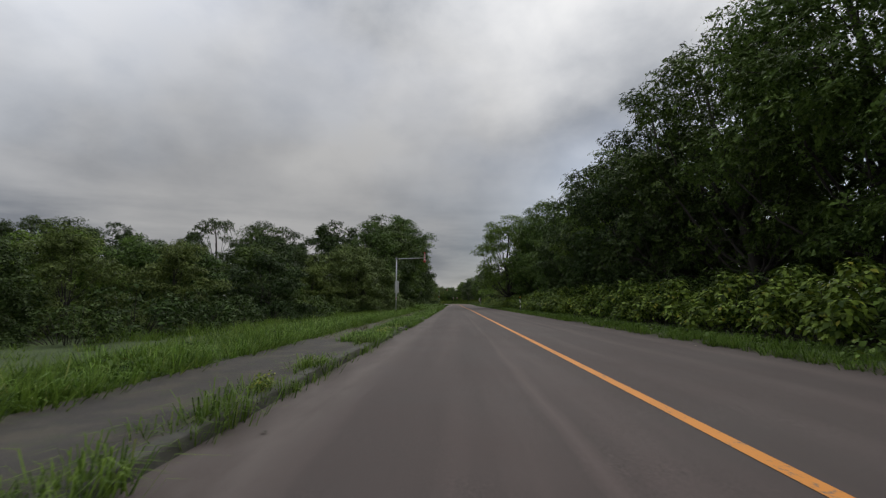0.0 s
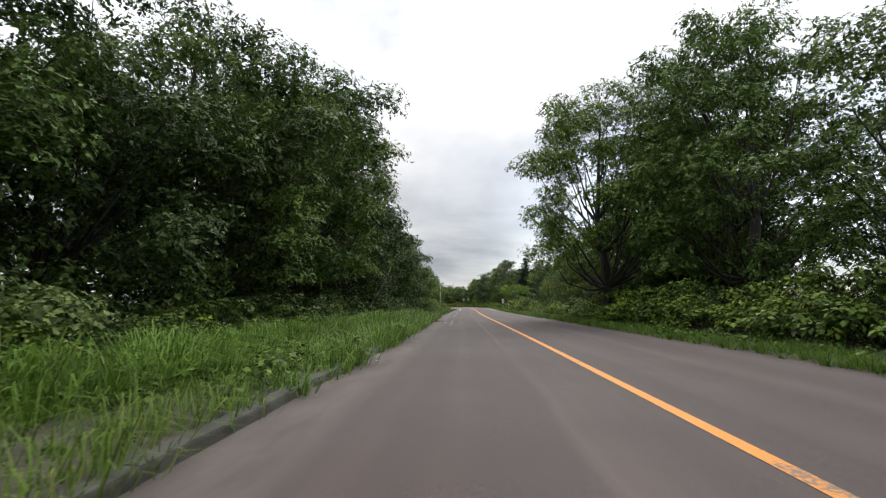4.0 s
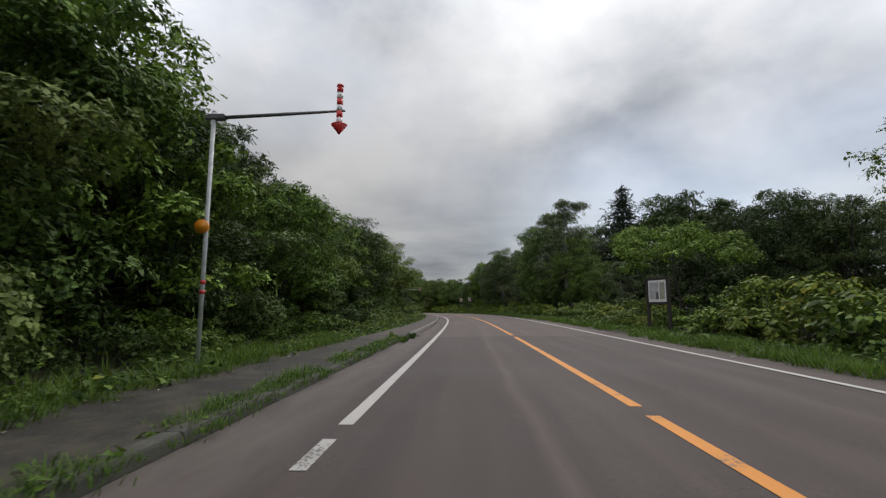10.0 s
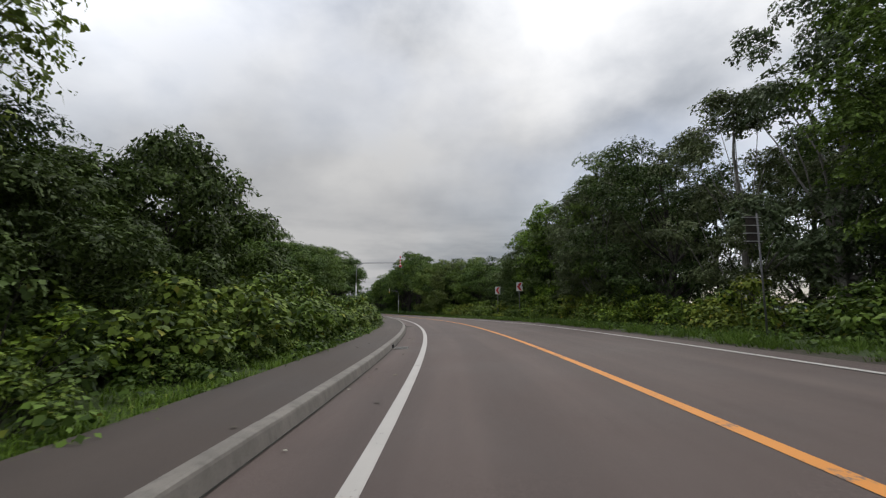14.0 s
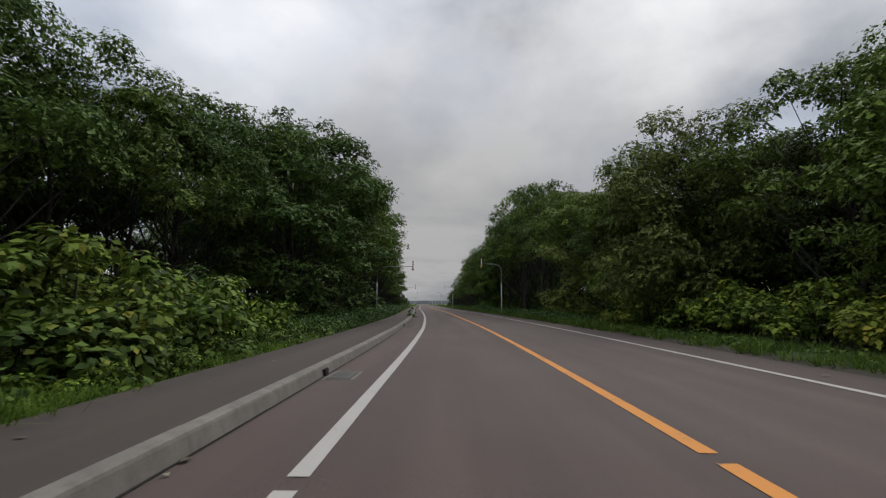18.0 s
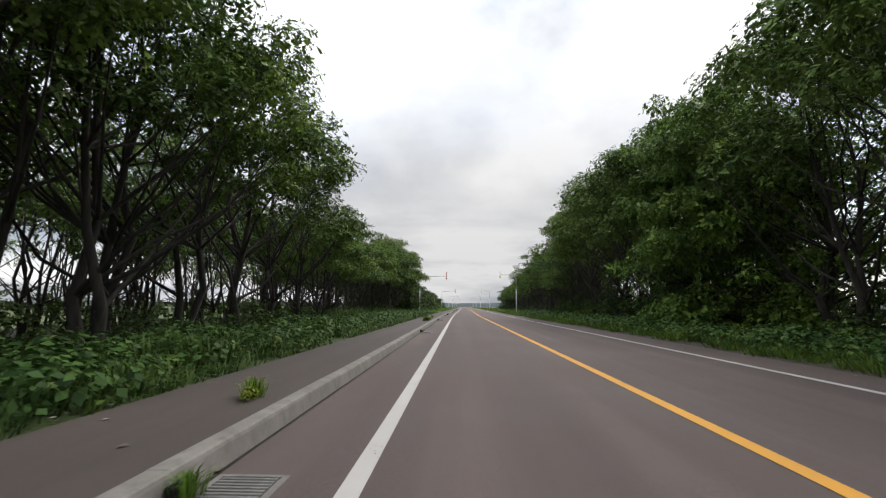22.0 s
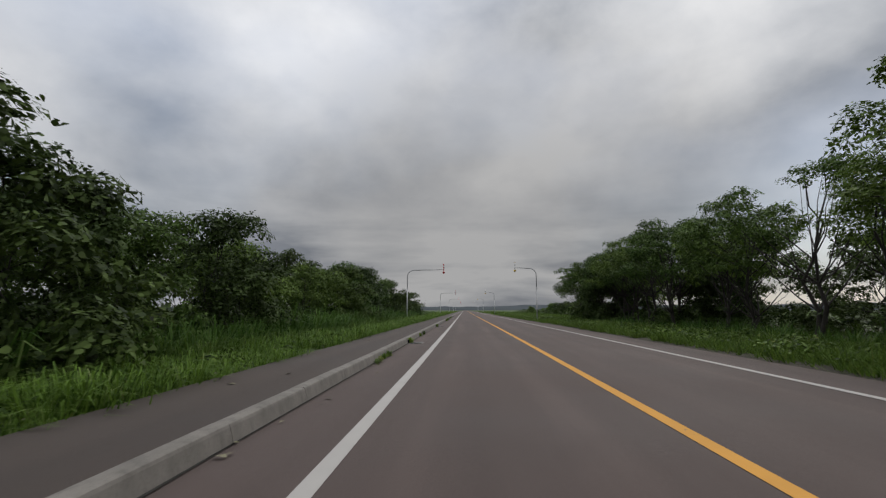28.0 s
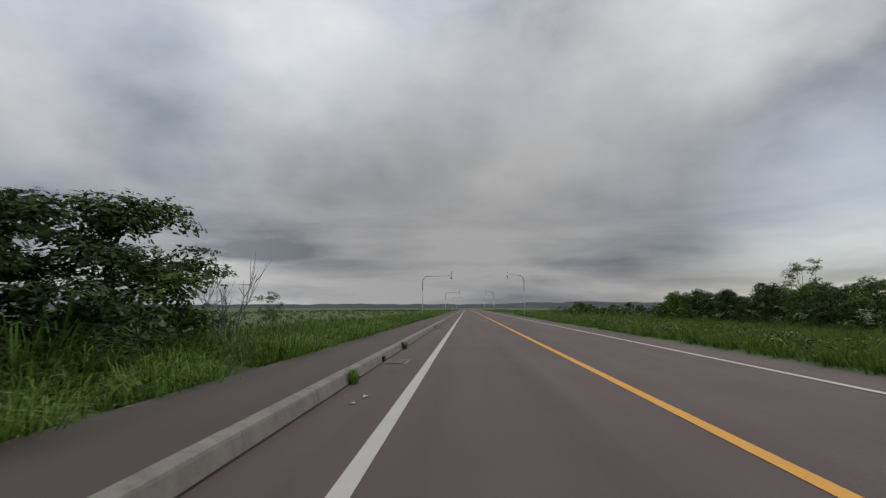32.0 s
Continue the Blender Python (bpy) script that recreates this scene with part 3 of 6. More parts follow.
def line_strip(name, s0, s1, lat, width, mat, label, z=0.034, wob=0.0):
    if name == "edge_line_right" and s1 < 700 or name == "centre_line" and 160 < s0 < 340:
        vs, fs = [], []
        n = int((s1 - s0) / 1.5) + 2
        for i in range(n):
            s = s0 + (s1 - s0) * i / (n - 1)
            for d in (-width / 2, width / 2):
                vs.append(at(s, lat + (widen(s) if lat > 1 else sway(s)) + d, z))
        fs = [(2 * i, 2 * i + 1, 2 * i + 3, 2 * i + 2) for i in range(n - 1)]
        return tagged(new(name, mesh_of(name, vs, fs, mat)), label, "road marking", kind="structure")
    vs, fs = strip(s0, s1, [(lat - width / 2, z), (lat + width / 2, z)], 1.5 if s1 < 700 else 6.0, wob, 0, inset if name == "edge_line_left" else None)
    return tagged(new(name, mesh_of(name, vs, fs, mat)), label, "road marking", kind="structure")


def crown_z(lat):
    return 0.012 - abs(lat) * 0.0046


for s0, s1 in ((S0, 154.4), (154.9, 168.7), (169.9, 280.85), (281.1, 302.4), (302.7, 329.2), (329.8, 620.0), (620.0, 2400.0)):
    line_strip("centre_line", s0, s1, 0.0, 0.16, M_YELLOW if s0 < 329 else M_YELLOW_FRESH, "orange-yellow centre line painted on asphalt", 0.017, 0.0)
line_strip("edge_line_worn", 152.5, 153.35, L_EDGE, 0.15, M_LINE_HALF, "chipped start of the white edge line", 0.004, 0.03)
for s0, s1 in ((153.9, 280.3), (280.55, 620.0), (620.0, 2400.0)):
    line_strip("edge_line_left", s0, s1, L_EDGE, 0.16, M_LINE, "white edge line painted on asphalt", 0.004, 0.0)
line_strip("edge_line_right", 138.0, 152.0, R_EDGE, 0.13, M_LINE_WORN, "worn away white edge line", 0.004, 0.0)
for s0, s1 in ((152.0, 620.0), (620.0, 2400.0)):
    line_strip("edge_line_right", s0, s1, R_EDGE, 0.15, M_LINE, "white edge line painted on asphalt", 0.004, 0.0)
for s0, s1 in ((86, 94), (102, 135), (138, 152)):
    line_strip("edge_line_worn", s0, s1, L_EDGE + 0.2, 0.10, M_LINE_WORN, "worn away white edge line", 0.004, 0.05)

strip_object("meadow", -60, 13, [(-60, 0.0), (-8.4, 0.035)], M_MEADOW, "mown green meadow beside the footway", "meadow", 5.0)
strip_object("road_patch", 88.2, 90.0, [(-4.1, 0.006), (-3.45, 0.008)], M_APRON, "pale concrete patch in the worn carriageway edge", "road patch", 0.3, 0.04, 11)
vs_, fs_ = [], []
for i_ in range(30):
    la_ = -3.5 + 8.3 * i_ / 29
    for w_ in (-0.016, 0.016):
        p_ = at(169.6 + 0.18 * la_ + w_ * (0.5 + random.random()) + 0.08 * noise.noise(Vector((la_ * 2, 0, 0))), la_, crown_z(la_) + 0.006)
        vs_.append(p_)
for i_ in range(29):
    fs_.append((2 * i_, 2 * i_ + 2, 2 * i_ + 3, 2 * i_ + 1))
tagged(new("road_joint", mesh_of("road_joint", vs_, fs_, M_SHADE_AND_JOINT)), "dark open joint across the carriageway", "road joint", kind="structure")

# ---- plants ----
def leaf_cloud(rng, centres, radii, count, size, flat_=0.65, droop=0.15, aspect=0.5, up=0.75, tri=False, dome=0.0):
    """Leaves scattered in clumps: verts and faces as arrays. tri: three-cornered leaves, for crowns seen from farther off."""
    centres, radii = np.array(centres), np.array(radii)
    w = radii ** 2
    pick = rng.choice(len(centres), size=count, p=w / w.sum())
    d = rng.normal(size=(count, 3))
    d[:, 2] += 0.25
    if dome:
        d[:, 2] = np.where(d[:, 2] < -0.2, -d[:, 2], d[:, 2])
    d /= np.linalg.norm(d, axis=1, keepdims=True)
    r = (rng.uniform(0.12, 1.0, count) ** 0.35) * (0.85 + 0.3 * rng.random(count))
    pos = centres[pick] + d * (r * radii[pick])[:, None] * np.array([1, 1, flat_])
    n = d * 1.25 + rng.normal(scale=0.42, size=(count, 3)) + np.array([0, 0, up])
    n /= np.linalg.norm(n, axis=1, keepdims=True)
    t = rng.normal(size=(count, 3)) + d * 0.9 - np.array([0, 0, droop])
    t -= n * (t * n).sum(1, keepdims=True)
    t /= np.linalg.norm(t, axis=1, keepdims=True)
    b = np.cross(n, t)
    ln_ = (size * rng.uniform(0.6, 1.35, count))[:, None]
    if tri:
        v = np.stack([pos - t * ln_ * 0.1, pos + t * ln_ * 0.62 + b * ln_ * aspect * 0.62, pos + t * ln_ * 1.05 - b * ln_ * aspect * 0.55 - n * ln_ * 0.1], 1).reshape(-1, 3)
        return v, np.arange(count * 3).reshape(-1, 3)
    v = np.stack([pos, pos + t * ln_ * 0.5 + b * ln_ * aspect * 0.5 + n * ln_ * 0.06, pos + t * ln_ - n * ln_ * 0.10,
                  pos + t * ln_ * 0.5 - b * ln_ * aspect * 0.5 + n * ln_ * 0.06], 1).reshape(-1, 3)
    f = np.arange(count * 4).reshape(-1, 4)
    return v, f


def fast_mesh(name, v, f, mat):
    """A mesh of quads from arrays."""
    me = bpy.data.meshes.new(name)
    me.vertices.add(len(v))
    me.vertices.foreach_set("co", np.asarray(v, dtype=np.float32).ravel())
    k = f.shape[1]
    me.loops.add(f.size)
    me.loops.foreach_set("vertex_index", f.ravel().astype(np.int32))
    me.polygons.add(len(f))
    me.polygons.foreach_set("loop_start", (np.arange(len(f)) * k).astype(np.int32))
    me.materials.append(mat)
    me.update(calc_edges=True)
    return me


def wood_mesh(name, limbs, mat):
    vs, fs = [], []
    for pts, rad, sides in limbs:
        v, f = tube_data(pts, rad, sides, cap=False)
        o = len(vs)
        vs += v
        fs += [tuple(i + o for i in q) for q in f]
    return mesh_of(name, vs, fs, mat, smooth=True)


def bent(rng, a, b, sag, n=4):
    a, b = np.array(a, float), np.array(b, float)
    out = []
    for i in range(n + 1):
        k = i / n
        p_ = a + (b - a) * k
        if 0 < i < n:
            p_ = p_ + rng.normal(scale=0.022 * np.linalg.norm(b - a), size=3)
        p_[2] += sag * math.sin(math.pi * k)
        out.append(p_)
    return out


def tree_meshes(seed, h, base, spread, clumps, leaves, size, leaf="oak", shape="round", stems=1, wood=None, clump_r=1.0, thick=0.022):
    """Trunk, limbs and crown of a broad-leaved tree standing at the origin. shape: round, umbrella, bushy or sparse."""
    rng = np.random.default_rng(seed)
    trunks, limbs, tops = [], [], []
    for k in range(stems):
        ang = rng.uniform(0, 6.28)
        lean = rng.uniform(0.05, 0.16) * h if stems > 1 else rng.uniform(0.0, 0.06) * h
        foot = np.array([math.cos(ang), math.sin(ang), 0]) * (0.25 if stems > 1 else 0)
        top = np.array([math.cos(ang) * lean, math.sin(ang) * lean, h * rng.uniform(0.80, 0.9)])
        pts = bent(rng, foot - [0, 0, 0.15], top, 0, 6)
        r0 = h * thick * (0.6 if stems > 1 else 1.0)
        trunks.append((pts, [r0 * (1.25 if i == 0 else 1 - 0.85 * i / 6) for i in range(7)], 7))
        tops.append(pts)
    cs, rs, lobes = [], [], []
    lobe_r = clump_r * 1.55
    for i in range(max(9, int(clumps * 0.42))):
        for _ in range(60):
            if i < len(tops):
                c = np.array(tops[i][-1]) - [0, 0, 0.1 * lobe_r]
                break
            u = rng.uniform(0, 1)
            ang = rng.uniform(0, 6.283)
            if shape == "umbrella":
                z = base + (h - base) * (0.22 + 0.74 * u)
                rad = spread * math.sqrt(max(0.03, 1 - (0.97 * u) ** 2))
            elif shape == "bushy":
                z = base + (h - base) * (0.02 + 0.93 * u)
                rad = spread * math.sqrt(max(0.04, 1 - (1.05 * u) ** 2)) * (0.8 + 0.25 * math.sin(ang * 2 + seed))
            else:
                z = base + (h - base) * (0.03 + 0.92 * u)
                rad = spread * (math.sin(math.pi * min(1, u * 0.86 + 0.14)) ** 0.6) * (0.82 + 0.22 * math.sin(ang * 3 + seed * 1.7))
            q = rad * rng.uniform(0.4 if shape != "umbrella" else 0.6, 1.0) ** 0.5
            c = np.array([math.cos(ang) * q, math.sin(ang) * q, z - 0.3 * lobe_r])
            if all(np.linalg.norm((c - o) * [1, 1, 1.35]) > lobe_r * 0.92 for o in lobes):
                break
        lobes.append(c)
        lr = lobe_r * rng.uniform(0.7, 1.25)
        out = np.array([c[0], c[1], 0.0]) / (np.hypot(c[0], c[1]) + 0.3)
        for _ in range(5):
            d = rng.normal(size=3) + out * 0.7 + [0, 0, 0.35]
            d /= np.linalg.norm(d)
            cs.append(c + d * lr * rng.uniform(0.45, 0.8) * np.array([1, 1, 0.62]))
            rs.append(lr * rng.uniform(0.34, 0.6))
        stem = tops[int(rng.integers(len(tops)))]
        k = max(1, min(5, int((c[2] / h - 0.22) * 6)))
        r1 = h * thick * 0.3 * (1.1 - 0.13 * k)
        limbs.append((bent(rng, stem[k], c, -0.08 * h * rng.random(), 3), [r1, r1 * 0.7, r1 * 0.45, r1 * 0.2], 5))
        tip = limbs[-1][0][-1]
        for p_ in cs[-4:]:
            limbs.append(([tip, p_], [r1 * 0.22, r1 * 0.08], 3))
    v, f = leaf_cloud(rng, cs, rs, int(leaves * 2.4), size * 0.66, 0.62, 0.2, 0.62, 0.5, True, 1.0)
    vi, fi = leaf_cloud(rng, lobes, [lobe_r * 0.5] * len(lobes), leaves // (7 if shape != "umbrella" else 16), size * 1.6, 0.6, 0.15, 0.6, 0.6, True)
    v, f = np.concatenate([v, vi]), np.concatenate([f, fi + len(v)])
    tag = "tree_%d" % seed
    return (wood_mesh(tag + "_trunk", trunks, wood or M_BARK), wood_mesh(tag + "_limbs", limbs, wood or M_BARK),
            fast_mesh(tag + "_crown", v, f, M_LEAF[leaf]))


def make_tree(name, meshes, label, category="tree", group=""):
    root = tagged(empty(name, pose(0, 0, -50)), label, category, group)
    for n_, me in zip(("trunk", "branchwork", "crown"), meshes):
        tagged(part(n_, me, root), kind="" if n_ == "trunk" else "stuff")
    return root


KINDS = {
    "tall": [make_tree("broadleaf_tree", tree_meshes(11 + i, 14.0, 2.4, 4.6, 78, 5100, 0.43, "oak", "round", 1, clump_r=1.25), "tall green broadleaf tree at the forest edge", group="forest edge trees") for i in range(3)],
    "dark": [make_tree("broadleaf_tree", tree_meshes(31 + i, 13.0, 1.4, 4.4, 78, 5100, 0.43, "dark", "round", 1, clump_r=1.25), "dark green broadleaf tree in a dense wood", group="forest edge trees") for i in range(3)],
    "back": [make_tree("forest_tree", tree_meshes(41 + i, 13.0, 2.0, 4.6, 60, 1500, 0.70, "dark" if i else "oak", "round", 1), "dark green tree standing back in the wood", group="inner forest trees") for i in range(3)],
    "umbrella": [make_tree("wind_shaped_tree", tree_meshes(51 + i, 10.0, 3.6, 3.9, 58, 4300, 0.35, "oak", "umbrella", 2, clump_r=0.95, thick=0.02), "slender many-stemmed tree with a high spreading crown", group="roadside wood") for i in range(4)],
    "open": [make_tree("wind_shaped_tree", tree_meshes(131 + i, 10.0, 3.4, 3.7, 44, 2300, 0.33, "oak", "umbrella", 2, clump_r=0.85, thick=0.02), "slender tree with an open layered crown and dark limbs", group="roadside wood") for i in range(3)],
    "thicket": [make_tree("wood_tree", tree_meshes(61 + i, 10.0, 3.6, 3.9, 40, 800, 0.55, "oak", "umbrella", 5, clump_r=0.9, thick=0.013), "slender many-stemmed tree inside the roadside wood", group="roadside wood") for i in range(3)],
    "willow": [make_tree("willow_bush", tree_meshes(71 + i, 6.0, 0.2, 3.4, 66, 4800, 0.33, "willow", "bushy", 4, clump_r=0.85, thick=0.015), "rounded green willow growing down to the ground", "bush", group="willows") for i in range(3)],
    "bushtree": [make_tree("leafy_tree", tree_meshes(81 + i, 9.0, 0.4, 3.7, 74, 5400, 0.38, ("oak", "willow", "canopy")[i], "round", 2, clump_r=1.0, thick=0.016), "leafy green tree with foliage down to the ground", group="forest edge trees") for i in range(3)],
    "sparse": [make_tree("thin_tree", tree_meshes(91 + i, 9.0, 3.0, 3.0, 46, 2200, 0.26, "willow", "round", 2, M_BARK_PALE, 0.75, 0.013), "thin pale-stemmed tree with sparse leaves", group="thin trees") for i in range(2)],
    "pale": [make_tree("poplar_tree", tree_meshes(97 + i, 12.0, 2.0, 3.6, 62, 4600, 0.36, "pale", "round", 1, M_BARK_PALE, 0.9, 0.017), "grey-green leaved tree with pale bark", group="pale trees") for i in range(2)],
    "low": [make_tree("low_tree", tree_meshes(111 + i, 5.0, 0.3, 2.9, 54, 3600, 0.33, "dark" if i else "oak", "bushy", 3, clump_r=0.75, thick=0.016), "low dense green tree in rough grass", group="low trees") for i in range(3)],
}


def spruce_meshes(seed, h, spread):
    rng = np.random.default_rng(seed)
    trunk = [([(0, 0, -0.2), (0.05, 0, h * 0.5), (0, 0, h)], [h * 0.016, h * 0.009, 0.02], 7)]
    limbs, cs, rs = [], [], []
    z = 1.0
    while z < h * 0.985:
        r = spread * (1 - z / h) ** 0.85 + 0.1
        n = 7 if r > 1 else 5
        a0 = rng.uniform(0, 6.28)
        for k in range(n):
            a = a0 + 6.283 * k / n + rng.normal(scale=0.15)
            q = r * rng.uniform(0.75, 1.1)
            limbs.append(([(0, 0, z), (math.cos(a) * q * 0.6, math.sin(a) * q * 0.6, z - 0.05 * q), (math.cos(a) * q, math.sin(a) * q, z - 0.18 * q)], [0.035, 0.025, 0.01], 4))
            for u in np.arange(0.25, 1.01, 0.25):
                cs.append((math.cos(a) * q * u, math.sin(a) * q * u, z - 0.18 * q * u * u))
                rs.append(0.14 + 0.15 * q * (1.15 - u))
        z += 0.55 + 0.25 * rng.random()
    v, f = leaf_cloud(rng, cs, rs, 15000, 0.5, 0.5, 0.6, 0.32, 0.7, True)
    return wood_mesh("spruce_trunk", trunk, M_BARK), wood_mesh("spruce_limbs", limbs, M_BARK), fast_mesh("spruce_crown", v, f, M_LEAF["spruce"])


KINDS["wide"] = [make_tree("broadleaf_tree", tree_meshes(173, 16.0, 3.8, 6.6, 120, 9500, 0.42, "oak", "round", 1, clump_r=1.3, thick=0.021), "large broadleaf tree whose crown reaches over the carriageway")]
KINDS["flat"] = [make_tree("spreading_tree", tree_meshes(163, 6.2, 3.7, 3.5, 52, 4300, 0.30, "canopy", "umbrella", 1, clump_r=0.8, thick=0.017), "small tree with a flat spreading bright green crown")]
KINDS["spruce"] = [make_tree("spruce", spruce_meshes(5, 15.0, 5.6), "dark green spruce standing above the other trees")]


def shrub_mesh(seed, h, r, leaves, size, leaf, aspect=0.7):
    rng = np.random.default_rng(seed)
    cs, rs, limbs = [], [], []
    for i in range(34):
        a, q = rng.uniform(0, 6.283), r * math.sqrt(rng.random())
        z = h * (1 - 0.5 * (q / r) ** 2) * rng.uniform(0.45, 1.1)
        if i % 3 == 0:
            q = r * rng.uniform(0.7, 1.1)
            z = h * rng.uniform(0.12, 0.5)
        cs.append((math.cos(a) * q, math.sin(a) * q, z * 0.85))
        rs.append(0.23 * h * rng.uniform(0.5, 1.0))
        limbs.append((bent(rng, (math.cos(a) * q * 0.4, math.sin(a) * q * 0.4, -0.1), cs[-1], 0.05, 3), [0.018, 0.015, 0.012, 0.006], 4))
    v, f = leaf_cloud(rng, cs, rs, leaves, size, 0.5, 0.25, aspect, 1.5)
    v[:, 2] = np.maximum(v[:, 2], 0.03)
    return wood_mesh("shrub_stems", limbs, M_BARK), fast_mesh("shrub_leaves", v, f, M_LEAF[leaf])


def make_shrub(name, meshes, label, group):
    root = tagged(empty(name, pose(0, 0, -50)), label, "shrub", group)
    for n_, me in zip(("woody_base", "foliage"), meshes):
        tagged(part(n_, me, root), kind="stuff")
    return root


KINDS["weed"] = [make_shrub("knotweed_thicket", shrub_mesh(201 + i, 2.0, 1.5, 2300, 0.155, "weed", 0.66), "broad-leaved bright green knotweed thicket", "knotweed") for i in range(3)]
KINDS["gold"] = [make_shrub("knotweed_thicket", shrub_mesh(221 + i, 2.1, 1.6, 2300, 0.155, "gold", 0.66), "knotweed thicket with leaves turning yellow", "yellowing knotweed") for i in range(2)]
KINDS["under"] = [make_shrub("undergrowth_shrub", shrub_mesh(241 + i, 2.4, 1.8, 900, 0.26, "under"), "dark green undergrowth shrub below the trees", "undergrowth") for i in range(3)]


def plant(kind, s, lat, h=None, pick=None, turn=None, wide=None, z=0.0):
    """Stand a plant of that kind at station s, scaled to height h."""
    own = {"wide": 16.0, "tall": 14.0, "dark": 13.0, "back": 13.0, "thicket": 10.0, "open": 10.0, "pale": 12.0, "umbrella": 10.0, "willow": 6.0, "sparse": 9.0, "bushtree": 9.0, "low": 5.0, "spruce": 15.0, "flat": 6.2, "weed": 2.0, "gold": 2.1, "under": 2.4}[kind]
    own_rng = random.Random(int(s * 31 + lat * 17))
    src = KINDS[kind][(int(own_rng.random() * 97) if pick is None else pick) % len(KINDS[kind])]
    k = (h or own) / own
    kw = wide or (min(k, 1.2) if kind in ("willow", "low", "weed", "gold", "under") else min(k, 1.3))
    p_ = at(s, lat)
    m_ = pose(p_.x, p_.y, z - 0.02, 0, 0, own_rng.uniform(0, 360) if turn is None else turn)
    ob = copy_thing(src, m_)
    ob.scale = (kw, kw, k)
    return ob


def row(kinds, s0, s1, step, lat, h, dlat=1.0, dh=0.15, hmap=None):
    """Plants along the road from s0 to s1, with jitter."""
    s, rnd = s0, random.Random(int(s0 * 7 + lat * 101))
    while s < s1:
        hh = (np.interp(s, [a for a, _ in hmap], [b for _, b in hmap]) if hmap else h) * rnd.uniform(1 - dh, 1 + dh)
        plant(rnd.choice(kinds), s + rnd.uniform(-0.35, 0.35) * step, lat + rnd.uniform(-dlat, dlat), hh)
        s += step * rnd.uniform(0.85, 1.15)


random.seed(7)
# left, station by station
row(["willow", "low"], 11, 48, 4.4, -15.2, 0, 1.3, 0.12, [(8, 3.2), (20, 3.7), (35, 4.2), (46, 5.6)])
row(["low"], 10, 50, 4.5, -19.5, 0, 1.0, 0.12, [(8, 3.0), (16, 3.6), (22, 4.4), (34, 5.1), (50, 7.6)])
row(["back", "dark"], 16, 62, 4.5, -26.0, 0, 2.0, 0.12, [(16, 4.5), (28, 6.3), (40, 6.4), (52, 8.7), (57, 11.5), (62, 13)])
row(["back"], 24, 64, 5.0, -36.0, 0, 3.0, 0.15, [(24, 7.0), (45, 8.6), (64, 12.0)])
row(["willow"], 48, 68, 5.0, -13.0, 7.2, 0.8)
row(["dark", "tall"], 66, 151, 4.4, -13.7, 0, 0.9, 0.08, [(66, 12.2), (80, 16.5), (91, 18), (98, 17.5), (102, 11.5), (110, 11.4), (115, 13.2), (120, 14.4), (125, 14.2), (130, 14.0), (139, 13.8), (144, 11.6), (148, 11.4), (151, 10.8)])
row(["back"], 60, 205, 6.0, -19.5, 12.0, 2.0)
row(["dark"], 148, 180, 4.0, -15.4, 10.5, 0.8)
row(["dark", "bushtree"], 150, 176, 3.3, -11.6, 0, 0.7, 0.1, [(152, 9.2), (159, 9.4), (168, 8.0), (176, 7.6)])
row(["tall", "bushtree", "bushtree", "dark"], 176, 213, 4.2, -12.4, 0, 0.6, 0.08, [(176, 7.4), (184, 8.2), (191, 9.8), (201, 9.8), (209, 9.8), (216, 9.8)])
row(["dark"], 174, 214, 5.5, -16.4, 0, 0.8, 0.1, [(174, 9.5), (190, 11.5), (204, 12.5), (214, 11)])
row(["dark"], 214, 232, 4.5, -17.5, 7.5, 1.0)
plant("sparse", 218.4, -12.0, 12.2, 0, 30, 1.35)
for s_, la_, h_ in ((210.5, -12.6, 9.0), (213.6, -12.2, 8.4), (216.4, -13.2, 8.2), (219.6, -13.4, 7.6), (222.6, -13.2, 6.8)):
    plant("dark", s_, la_, h_, None, None, 0.72)
row(["low"], 209, 223, 2.6, -11.0, 3.6, 0.3)
row(["low"], 217, 225, 3.0, -13.6, 4.2, 0.4)
for s_, h_ in ((226.6, 6.4), (229.2, 8.2), (232.0, 8.0), (234.6, 6.2)):
    plant("low", s_, -12.9, h_, 1)
row(["umbrella"], 240, 300, 3.3, -13.8, 0, 0.9, 0.07, [(240, 6.0), (256, 7.4), (268, 8.3), (280, 8.9), (290, 9.0), (300, 9.6)])
row(["dark", "umbrella"], 246, 300, 4.5, -18.0, 0, 0.9, 0.07, [(246, 7.6), (270, 8.4), (300, 10.0)])
row(["thicket", "back"], 240, 300, 5.5, -23.0, 8.0, 2.0)
plant("bushtree", 302.5, -10.2, 11.4, 0, None, 1.42)
plant("open", 306.0, -11.5, 12.5)
row(["open", "open", "umbrella"], 306, 345, 3.4, -11.4, 0, 0.8, 0.1, [(300, 12.5), (324, 11.8), (332, 13.0), (346, 11.0)])
row(["thicket"], 302, 345, 3.2, -15.4, 10.5, 1.5)
row(["thicket"], 300, 402, 4.4, -18.4, 8.6, 1.2)
row(["thicket"], 300, 400, 5.5, -22.0, 7.6, 2.0)
row(["umbrella", "open"], 345, 362, 3.0, -10.6, 0, 0.8, 0.1, [(345, 10.6), (352, 10.2), (357, 8.8), (363, 6.5), (369, 6.9), (374, 6.5), (380, 8.2), (389, 9.8), (397, 8.8), (400, 8.2)])
row(["umbrella"], 362, 400, 3.3, -11.2, 0, 0.8, 0.1, [(345, 9.8), (352, 9.5), (357, 8.2), (363, 6.5), (369, 6.9), (374, 6.5), (380, 8.2), (389, 9.8), (397, 8.8), (400, 8.2)])
